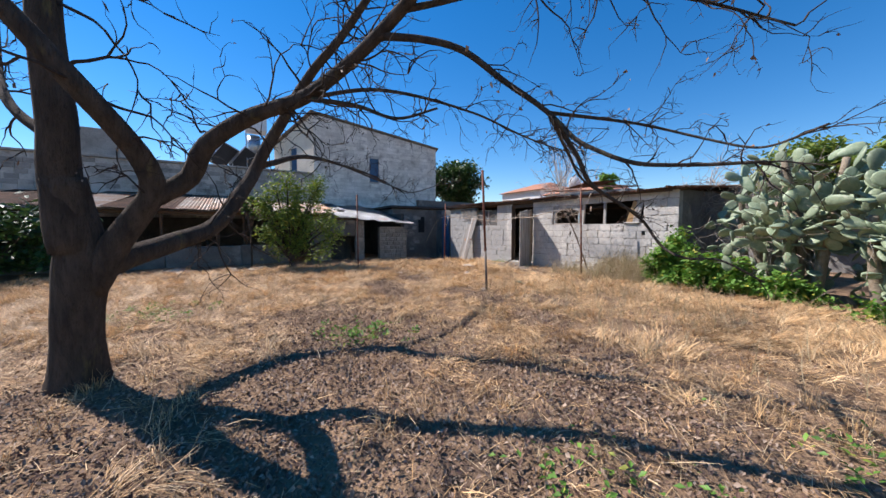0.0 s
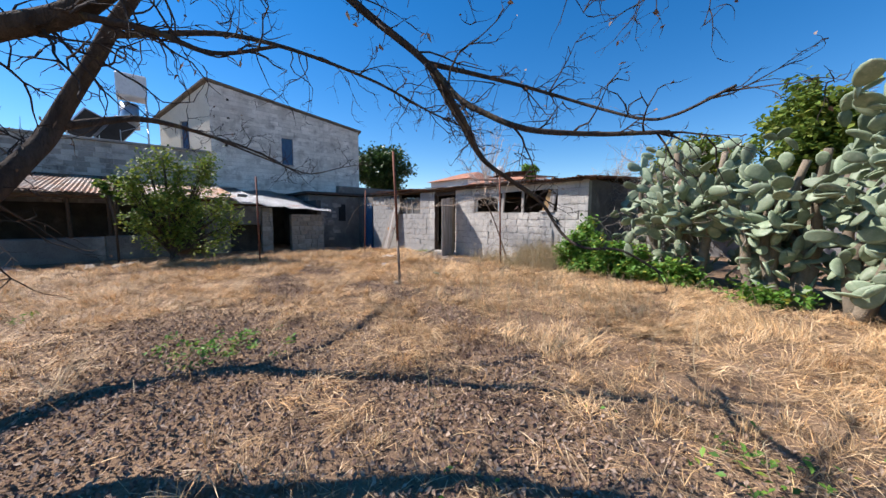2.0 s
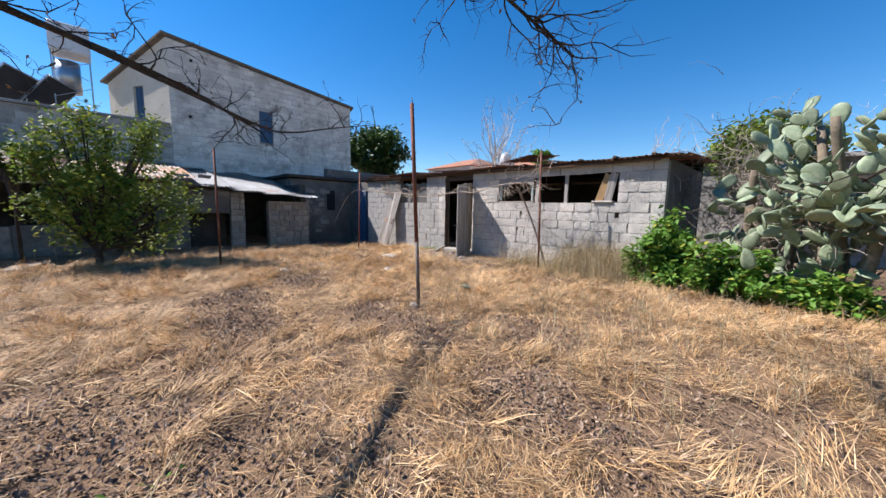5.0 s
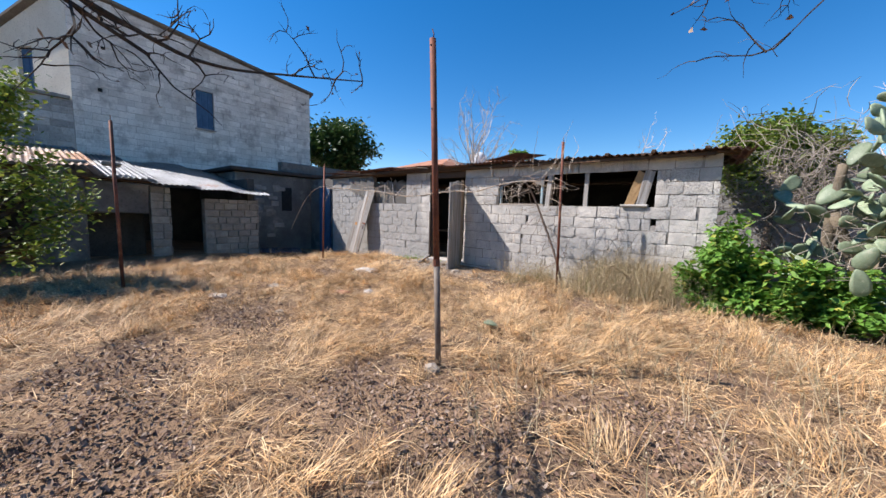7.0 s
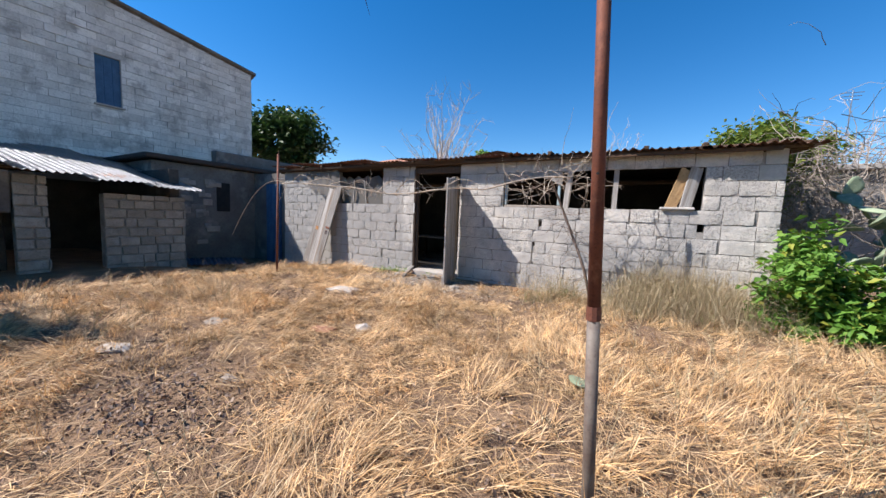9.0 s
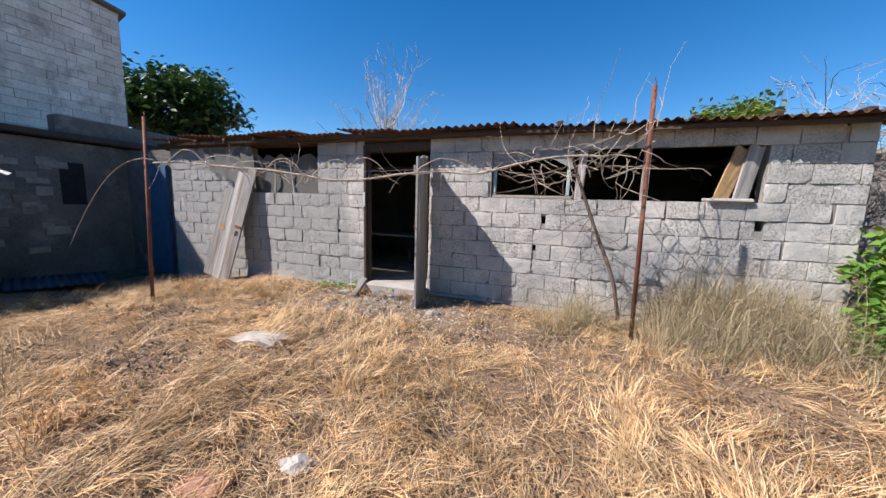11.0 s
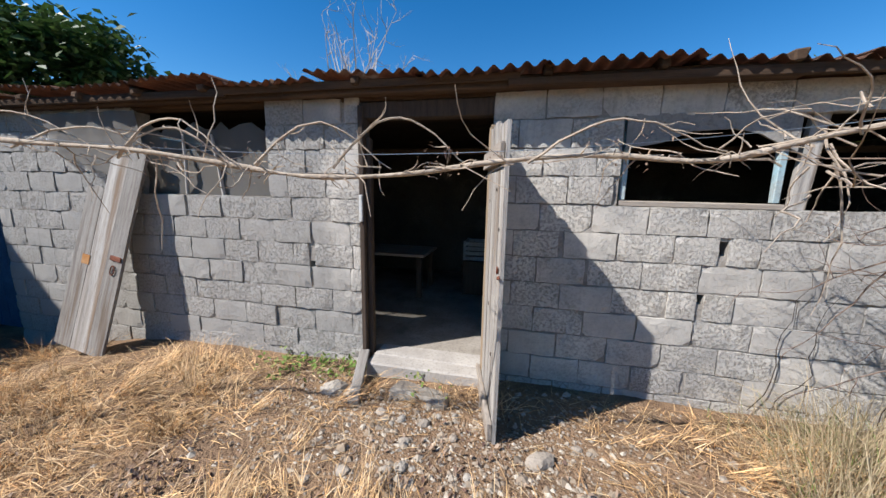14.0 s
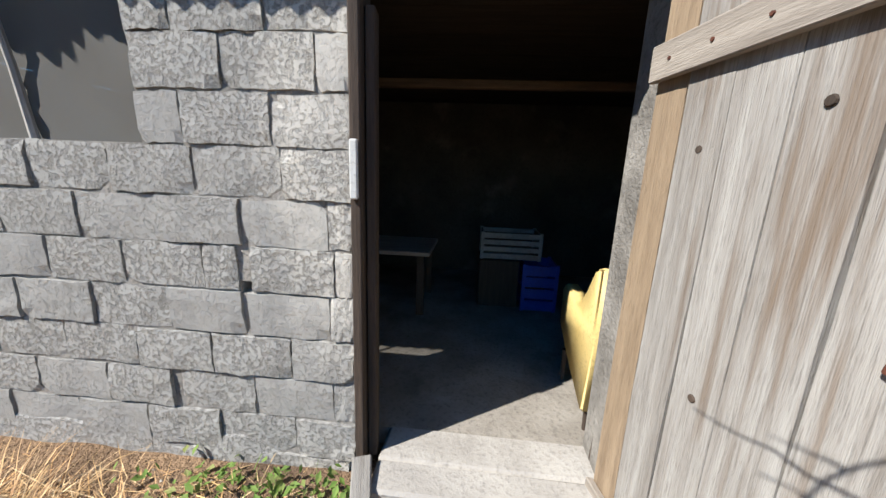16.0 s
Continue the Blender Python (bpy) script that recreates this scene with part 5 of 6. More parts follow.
    ob["kind"] = "stuff"


def pad_mesh():
    """A prickly pear pad, its stalk at the origin, standing along z."""
    bm = bmesh.new()
    bmesh.ops.create_uvsphere(bm, u_segments=10, v_segments=6, radius=1)
    k = random.uniform(-0.25, 0.25)
    for v in bm.verts:
        x, y, z = v.co
        w = 0.60 + 0.18 * z
        v.co = Vector((x * w * 0.5, y * 0.075 + k * x * x * 0.3 + 0.05 * k * z, (z + 1) * 0.5))
    me = bpy.data.meshes.new("pad")
    bm.to_mesh(me)
    bm.free()
    me.polygons.foreach_set("use_smooth", [True] * len(me.polygons))
    me.materials.append(M_PAD)
    return me


PADS = [pad_mesh() for _ in range(6)]


def build_cactus(x, y, h, spread, count, lean=(0, 0), label="prickly pear thicket of grey-green pads"):
    c = thing("prickly_pear", (x, y, ground_z(x, y)), label, "cactus", "prickly pears at the edge of the yard")
    stems = []
    for i in range(5):
        a = random.uniform(0, 6.28)
        top = Vector((math.cos(a) * spread * 0.6 + lean[0], math.sin(a) * spread * 0.6 + lean[1], h * random.uniform(0.55, 0.88)))
        pts = spline([Vector((math.cos(a) * 0.15, math.sin(a) * 0.15, -0.1)), top * 0.5 + Vector((random.uniform(-0.2, 0.2), random.uniform(-0.2, 0.2), -0.1)), top], 0.2)
        part("stem", tube(bmesh.new(), pts, [0.10 - 0.05 * k / len(pts) for k in range(len(pts))], 7), M_PADOLD, c, smooth=True)
        stems += pts[2:]
    heads = []
    for i in range(count):
        if heads and random.random() < 0.62:
            p, d = random.choice(heads)
            d = (d + Vector((random.gauss(0, 0.6), random.gauss(0, 0.6), random.gauss(0.1, 0.4)))).normalized()
        else:
            p = random.choice(stems) + Vector((random.gauss(0, spread * 0.3), random.gauss(0, spread * 0.3), random.gauss(0, 0.15)))
            out = Vector((p.x, p.y, 0))
            d = (out * 0.8 + Vector((random.gauss(0, 0.6), random.gauss(0, 0.6), random.gauss(0.35, 0.55)))).normalized()
        s = random.uniform(0.22, 0.40)
        if p.z < 0.05 or p.z > h or p.length > spread * 1.5 + h:
            continue
        ob = new("pad", random.choice(PADS))
        ob.parent = c
        q = d.to_track_quat("Z", "Y") @ Euler((0, 0, random.uniform(0, 6.28))).to_quaternion()
        ob.matrix_basis = Matrix.LocRotScale(p, q, (s * random.uniform(0.85, 1.15), s, s))
        heads.append((p + d * s * 0.93, d))
    return c


def twig_mass(bm, centre, spread, count, length, r, droop=0.1, curl=0.35):
    for _ in range(count):
        p = Vector(centre) + Vector([random.gauss(0, s) for s in spread])
        p.z = max(p.z, 0.1)
        d = Vector((random.gauss(0, 1), random.gauss(0, 1), random.gauss(0.2, 0.7)))
        w = wander(p, d, length * random.uniform(0.5, 1.3), 6, curl, droop)
        tube(bm, w, [r * (1 - 0.12 * k) for k in range(7)], 3, caps=False)


def build_right_side():
    for x, y, h, sp, n in ((-2.6, 10.1, 2.6, 0.75, 150), (-1.9, 9.7, 3.15, 0.75, 230), (-0.75, 9.05, 2.75, 0.75, 180), (0.2, 8.25, 2.8, 0.75, 190), (1.15, 7.5, 3.0, 0.8, 190), (-0.3, 8.9, 2.9, 0.7, 150), (0.9, 8.5, 3.1, 0.8, 150), (2.3, 7.2, 3.1, 0.8, 120), (0.4, 10.0, 3.1, 0.9, 120)):
        build_cactus(x, y, h, sp, n)
    bm = bmesh.new()
    twig_mass(bm, (-2.6, 9.75, 1.2), (0.6, 0.25, 0.4), 110, 0.8, 0.006)
    twig_mass(bm, (-1.2, 9.0, 1.3), (0.6, 0.25, 0.4), 70, 0.7, 0.006)
    twig_mass(bm, (-3.3, 11.9, 2.0), (0.55, 0.55, 0.6), 620, 1.1, 0.007)
    tagged(finish("dead_brushwood", bm, M_DEADTWIG), "tangle of dead grey twigs among the cactus", "brushwood", kind="stuff")
    # nettles and mallow along the foot
    for x, y, w, d, h, n, mt, lab in ((-4.0, 9.25, 0.48, 0.36, 0.52, 4200, M_LEAF, "bright green leafy weeds at the cactus foot"), (-3.1, 9.3, 0.5, 0.32, 0.46, 3800, M_LEAF, "bright green leafy weeds at the cactus foot"),
                                      (-2.0, 9.05, 0.45, 0.25, 0.28, 1900, M_LEAF, "bright green leafy weeds at the cactus foot"), (-4.15, 9.6, 0.3, 0.25, 0.78, 2100, M_LEAF, "tall yellow-green weeds by the shed corner"),
                                      (-0.6, 8.3, 0.35, 0.2, 0.13, 500, M_LEAF, "low green weeds under the cactus")):
        cs = [(random.gauss(0, w * 0.55), random.gauss(0, d * 0.55), abs(random.gauss(h * 0.7, h * 0.45)) + 0.04) for _ in range(46)]
        b = thing("green_weeds", (x, y, ground_z(x, y)), lab, "weeds", "green weeds along the cactus")
        v, q = leafy(cs, n, (0.08, 0.08, 0.07), 0.06)
        v[:, 2] = np.maximum(v[:, 2], 0.01)
        ob = strip_mesh("leaves", v, q, mt)
        ob.parent = b
        ob["kind"] = "stuff"
        st = bmesh.new()
        for c in cs:
            tube(st, [(c[0] * 0.7, c[1] * 0.7, -0.03), (c[0] * 0.9, c[1] * 0.9, c[2] * 0.6), c], [0.006, 0.005, 0.003], 4, caps=False)
        part("stalks", st, M_WEEDGREEN, b)["kind"] = "stuff"


def dense_crown(name, label, at, spread, n, size, mt, trunk_h, lumps=40, cat="tree", shoots=()):
    t = thing(name, at, label, cat)
    cs = []
    for _ in range(lumps):
        d = Vector((random.gauss(0, 1), random.gauss(0, 1), random.gauss(0, 1))).normalized() * random.uniform(0.45, 1.0)
        cs.append((d.x * spread[0], d.y * spread[1], trunk_h + spread[2] + d.z * spread[2]))
    cs += shoots
    limbs = bmesh.new()
    tube(limbs, [(0, 0, -0.3), (0.05, 0, trunk_h * 0.6), (0, 0.05, trunk_h + spread[2] * 0.8)], [min(0.14, 0.1 * spread[0]), min(0.11, 0.08 * spread[0]), min(0.05, 0.04 * spread[0])], 8)
    part("trunk", limbs, M_BARK, t, smooth=True)
    br = bmesh.new()
    for c in cs[:18] + list(shoots):
        tube(br, [(0, 0, trunk_h * 0.7), (c[0] * 0.5, c[1] * 0.5, (c[2] + trunk_h) * 0.5), c], [0.04, 0.025, 0.01], 5, caps=False)
    part("limbs", br, M_BARK, t)["kind"] = "stuff"
    v, q = leafy(cs, n, (spread[0] * 0.16, spread[1] * 0.16, spread[2] * 0.16), size)
    ob = strip_mesh("crown", v, q, mt)
    ob.parent = t
    ob["kind"] = "stuff"
    return t


def build_far():
    dense_crown("orange_tree", "dense dark green orange tree behind the house", (-24.0, 15.9, 0), (2.3, 2.3, 1.75), 9000, 0.16, M_LEAFDARK, 3.6, 70)
    dense_crown("green_tree", "rounded green tree behind the shed", (-3.15, 16.2, 0), (1.3, 1.3, 1.1), 15000, 0.08, M_LOQUAT, 2.12, 130)
    dense_crown("loquat_tree", "leafy green tree rising behind the cactus", (-0.30, 11.46, 0), (0.9, 0.9, 0.95), 6500, 0.08, M_LOQUAT, 2.3, 56)
    dense_crown("far_tree", "light green tree beyond the roofs", (-14.0, 22.0, 0), (0.75, 0.75, 0.55), 1500, 0.10, M_LEAF, 4.3, 20)
    # shrub in front of the lean-to, with long shoots above and to the side
    shoots = []
    for y, z in ((-0.1, 3.3), (-0.75, 2.7), (-0.9, 2.4), (1.0, 3.1), (1.2, 3.3), (0.95, 2.7), (1.45, 1.7), (1.7, 1.3), (1.5, 2.0), (0.3, 3.0), (-0.4, 3.0), (1.3, 0.8)):
        shoots += [(random.gauss(0, 0.12), y * (1 - 0.12 * k) + random.gauss(0, 0.06), z - 0.16 * k) for k in range(3)]
    dense_crown("citrus_shrub", "glossy citrus shrub growing before the lean-to", (-13.4, 1.7, 0), (0.75, 1.0, 1.1), 9000, 0.058, M_LOQUAT, 0.5, 46, "shrub", shoots)
    dense_crown("dark_shrub", "dark shrub beside the lean-to", (-14.6, -6.0, 0), (1.6, 1.8, 1.1), 4200, 0.1, M_LEAFDARK, 0.2, 50, "shrub")
    dense_crown("citrus_shrub", "small citrus sucker beside the lean-to", (-14.2, 0.5, 0), (0.35, 0.4, 0.35), 500, 0.07, M_CITRUS, 2.0, 14, "shrub")
    # bare tree behind the shed
    for at, h, shoots, lab in (((-14.3, 19.0, 0), 4.6, 40, "pale leafless tree behind the shed roof"), ((-0.2, 19.6, 0), 3.2, 16, "small pale leafless tree behind the yard"), ((-7.4, 20.0, 0), 3.2, 12, "thin pale leafless tree behind the shed")):
        b = thing("bare_tree", at, lab, "tree")
        bm = bmesh.new()
        trunk = wander((0, 0, -0.2), (0, 0, 1), h, 10, 0.05)
        tube(bm, trunk, [0.09 - 0.004 * k for k in range(11)], 7)
        part("trunk", bm, M_PALETWIG, b, smooth=True)
        bm = bmesh.new()
        for _ in range(shoots):
            w = wander(trunk[random.randint(5, 10)], (random.gauss(0, 0.55), random.gauss(0, 0.4), 1), h * random.uniform(0.5, 0.85), 10, 0.10, -0.03)
            tube(bm, w, [0.028 - 0.0022 * k for k in range(11)], 4, caps=False)
            twigs_on(bm, w, 0.011, 5, 0.8, 1, -0.08)
        part("twigs", bm, M_PALETWIG, b)["kind"] = "stuff"
    # neighbouring houses beyond the shed
    M_WHITE = mat("white_render", (0.72, 0.70, 0.67), (0.64, 0.62, 0.59), 1, 12, 0.9, 0.1)
    M_TILE = mat("terracotta_tiles", (0.42, 0.20, 0.12), (0.33, 0.155, 0.095), 2, 14, 0.85, 0.6, stretch=(6, 1, 1))
    for x, y, w, d, h in ((-23.5, 26.0, 5.0, 6.0, 5.0), (-17.0, 24.5, 5.0, 5.0, 4.3)):
        n = thing("neighbour_house", (x, y, 0), "white neighbouring house with terracotta hipped roof", "house")
        part("wall", boxed((-w / 2, -d / 2, 0), (w / 2, d / 2, h - 0.01)), M_WHITE, n)
        bm = bmesh.new()
        lo = [bm.verts.new(p) for p in ((-w / 2 - 0.3, -d / 2 - 0.3, h), (w / 2 + 0.3, -d / 2 - 0.3, h), (w / 2 + 0.3, d / 2 + 0.3, h), (-w / 2 - 0.3, d / 2 + 0.3, h))]
        hi = [bm.verts.new(p) for p in ((-w / 5, 0, h + 1.0), (w / 5, 0, h + 1.0))]
        for q in ((lo[0], lo[1], hi[1], hi[0]), (lo[1], lo[2], hi[1]), (lo[2], lo[3], hi[0], hi[1]), (lo[3], lo[0], hi[0]), lo[::-1]):
            bm.faces.new(q)
        part("roof", bm, M_TILE, n)
        wd = part("window", boxed((0.3, -d / 2 - 0.03, h - 1.5), (1.2, -d / 2 - 0.004, h - 0.7)), M_BLACK, n)
        part("frame", boxed((0.25, -d / 2 - 0.05, h - 0.69), (1.25, -d / 2 - 0.004, h - 0.62)), M_CREAM, wd)
    # raised sheds with lifted iron sheets behind the roof line
    o = thing("back_shed", (0, 0, 0), "ruined shed with lifted rusty roof sheets", "shed")
    part("wall", boxed((-13.6, 15.2, -0.2), (-8.8, 17.5, 3.35)), M_RENDER, o)
    for x, rz, ry in ((-13.4, 4, 5), (-12.0, -6, -7), (-10.6, 5, 8)):
        part("roof_sheet", corrugated(1.5, 2.4, amp=0.02), M_RUST, o, smooth=True, m=pose(x, 15.0, 3.62, 6, ry, rz))
    w = thing("rear_outbuilding", (-1.0, 18.5, 0), "low grey rendered building behind the yard", "building")
    part("wall", boxed((-6, -1.5, 0), (5, 1.5, 3.1)), M_RENDER, w)
    part("roof", boxed((-6.2, -1.7, 3.103), (5.2, 1.7, 3.25), bevel=0.02), M_CONCRETE, w)
    # roof-top water tanks and solar panels on the wing
    M_TANK = mat("white_tank", (0.70, 0.71, 0.72), (0.6, 0.61, 0.62), 3, 20, 0.5, 0.1, spec=0.4)
    M_GLASS = mat("solar_glass", (0.05, 0.05, 0.055), (0.035, 0.036, 0.04), 2, 20, 0.6, 0.0, spec=0.1)
    s = thing("solar_heater", (-23.4, 0.2, 4.6), "solar water heater with steel cylinder and dark panels", "water heater")
    for y, z in ((-1.40, 0.75), (-0.38, 0.62)):
        # collectors face the sun, so their backs look to the yard
        m = Matrix.Translation((0.2, y, z)) @ Matrix(((0.36, -0.62, 0.70, 0), (0.58, 0.72, 0.38, 0), (0.73, -0.31, -0.61, 0), (0, 0, 0, 1)))
        p = part("panel", boxed((0, 0, -0.04), (1.35, 0.95, 0.04), bevel=0.01), M_GLASS, s, m=m)
        for lo, hi in (((-0.04, -0.04, -0.05), (1.39, -0.003, 0.05)), ((-0.04, 0.953, -0.05), (1.39, 0.99, 0.05)), ((-0.04, 0, -0.05), (-0.003, 0.95, 0.05)), ((1.353, 0, -0.05), (1.39, 0.95, 0.05))):
            part("frame", boxed(lo, hi), M_ZINC, p)
        part("stand", tube(bmesh.new(), [(0.2, y + 0.1, -0.05), (0.25, y + 0.15, z + 0.1)], [0.02, 0.02], 6), M_ZINC, s)
    part("cylinder", tube(bmesh.new(), [(-0.3, 0.9, 1.30), (-0.3, 0.9, 2.50)], [0.36, 0.36], 16), M_ZINC, s, smooth=True)
    part("cold_tank", boxed((-0.85, 0.45, 2.75), (0.25, 1.6, 3.85), bevel=0.06), M_TANK, s, "white cold water tank on a steel tower")
    for x in (-0.8, 0.2):
        for y in (0.5, 1.55):
            part("leg", tube(bmesh.new(), [(x, y, -0.02), (x, y, 2.75)], [0.022, 0.022], 6), M_ZINC, s)
    for z in (1.0, 2.0):
        for a, c in (((-0.8, 0.5), (0.2, 0.5)), ((0.2, 0.5), (0.2, 1.55)), ((0.2, 1.55), (-0.8, 1.55)), ((-0.8, 1.55), (-0.8, 0.5))):
            part("brace", tube(bmesh.new(), [(*a, z), (*c, z + 0.5)], [0.012, 0.012], 5), M_ZINC, s)
    tagged(finish("roof_box", boxed((-23.2, -6.1, 4.6), (-22.0, -4.6, 6.2), bevel=0.03), M_RENDER), "grey rendered box on the flat roof", "roof box")
    an = thing("tv_antenna", (1.10, 24.0, 0), "thin metal television antenna on a tall mast", "antenna")
    part("mast", tube(bmesh.new(), [(0, 0, -0.1), (0, 0, 7.20)], [0.03, 0.022], 6), M_ZINC, an)
    for dz, w in ((0.08, 0.35), (0.22, 0.3), (0.36, 0.24)):
        part("rod", tube(bmesh.new(), [(-w, 0, 7.20 - dz), (w, 0.1, 7.20 - dz)], [0.014, 0.014], 5), M_ZINC, an)
    k = thing("round_tank", (-17.5, 23.0, 4.6), "white round water tank on a roof", "water tank")
    part("body", tube(bmesh.new(), [(0, 0, 0), (0, 0, 0.7), (0, 0, 0.95), (0, 0, 1.05)], [0.42, 0.42, 0.3, 0.08], 14), M_TANK, k, smooth=True)
    part("stand", boxed((-0.3, -0.3, -0.6), (0.3, 0.3, -0.003)), M_CONCRETE, k)


def build_vine():
    v = thing("grape_vine", (0, 0, 0), "bare pale grape vine trained along a wire", "vine")
    a, b = Vector((-13.08, 8.20, 2.06)), Vector((-6.52, 9.08, 2.18))

    def at(t, dz=0.0):
        p = a.lerp(b, t)
        return Vector((p.x, p.y, p.z - 0.27 * math.sin(math.pi * t) + dz))

    part("wire", tube(bmesh.new(), [at(k / 20, 0.06) for k in range(21)], [0.002] * 21, 4), M_ZINC, v, "thin steel wire")
    pts = spline([at(t, random.uniform(-0.05, 0.05)) + Vector((0, random.uniform(-0.03, 0.03), 0)) for t in [0.02 + 0.07 * k for k in range(14)]], 0.08)
    part("cordon", tube(bmesh.new(), pts, [0.012 + 0.008 * noise.noise(p * 5) for p in pts], 7), M_VINE, v, smooth=True)
    st = spline([(-6.62, 9.6, 0.0), (-6.70, 9.5, 0.4), (-6.79, 9.42, 0.74), (-7.0, 9.4, 1.25), (-7.22, 9.3, 1.8), (-7.36, 9.1, 2.16)], 0.1)
    part("stock", tube(bmesh.new(), st, [0.026 - 0.010 * k / len(st) for k in range(len(st))], 7), M_OLDVINE, v, smooth=True)
    bm = bmesh.new()
    for _ in range(26):
        w = wander(random.choice(st[2:]), (random.gauss(0, 0.9), random.gauss(-0.1, 0.3), random.gauss(-0.05, 0.45)), random.uniform(0.3, 0.8), 7, 0.18, 0.0)
        tube(bm, w, [0.0055 - 0.0006 * k for k in range(8)], 4, caps=False)
        twigs_on(bm, w, 0.003, 3, 0.25, 0, 0.02)
    part("shoot_tangle", bm, M_OLDVINE, v)["kind"] = "stuff"
    # arching canes
    bm = bmesh.new()
    for t0, t1, h in ((0.29, 0.40, 0.20), (0.40, 0.50, 0.21), (0.46, 0.56, 0.23), (0.38, 0.29, 0.16), (0.12, 0.28, 0.18), (0.20, 0.33, 0.14), (0.60, 0.72, 0.16), (0.06, 0.18, 0.2)):
        off = random.uniform(-0.12, 0.12)
        w = [at(t0 + (t1 - t0) * k / 12, h * math.sin(math.pi * min(1.0, k / 12 * 1.05)) + random.uniform(-0.006, 0.006)) + Vector((0, off * k / 12, 0)) for k in range(13)]
        tube(bm, w, [0.0075 - 0.0004 * k for k in range(13)], 5, caps=False)
        twigs_on(bm, w, 0.004, 4, 0.2, 0, 0.02)
    twigs_on(bm, pts, 0.0045, 55, 0.16, 0, 0.05, curl=0.3)
    for _ in range(46):
        p = at(random.uniform(0.02, 0.75))
        w = wander(p, (random.gauss(0, 0.9), random.gauss(0, 0.5), random.gauss(0.1, 0.7)), random.uniform(0.15, 0.5), 6, 0.25, 0.04)
        tube(bm, w, [0.0042 - 0.0004 * k for k in range(7)], 4, caps=False)
    # cane hanging out beyond the first post
    tube(bm, [at(0.02) + Vector((-0.11 * k, -0.05 * k, 0.06 * math.sin(k * 0.4) - 0.012 * k * k)) for k in range(11)], [0.009 - 0.0005 * k for k in range(11)], 5, caps=False)
    # thicket round the far post
    for _ in range(58):
        p = at(random.uniform(0.80, 1.0)) + Vector((random.gauss(0, 0.12), random.gauss(0.1, 0.15), random.gauss(-0.08, 0.16)))
        w = wander(p, (random.gauss(0, 1), random.gauss(0, 0.6), random.gauss(0.05, 0.8)), random.uniform(0.35, 1.0), 8, 0.22, 0.02)
        tube(bm, w, [0.0062 - 0.0006 * k for k in range(9)], 4, caps=False)
    part("cane_tangle", bm, M_VINE, v)["kind"] = "stuff"
    ps = [at(random.choice((0.33, 0.40, 0.53, 0.545, 0.68, 0.15)) + random.gauss(0, 0.008), random.gauss(0.02, 0.05)) for _ in range(90)]
    e = np.array([tuple(p) for p in ps])
    vv, q = leaf_cards(e[:, 0], e[:, 1], e[:, 2], RNG.uniform(0.006, 0.013, len(e)), 0.9)
    ob = strip_mesh("dried_leaves", vv, q, M_LITTER)
    ob.parent = v
    ob["kind"] = "stuff"
    # dead stems creeping on the wall
    bm = bmesh.new()
    for _ in range(10):
        x = random.uniform(-7.6, -4.6)
        w = [Vector((x, SHED_Y - 0.03, 0.1))]
        for k in range(9):
            w.append(w[-1] + Vector((random.gauss(0.03, 0.035), 0, random.uniform(0.06, 0.16))))
        tube(bm, w, [0.004 - 0.0003 * k for k in range(10)], 4, caps=False)
    tagged(finish("wall_creeper", bm, M_TWIG), "dead dark creeper stems on the block wall", "creeper", kind="stuff")


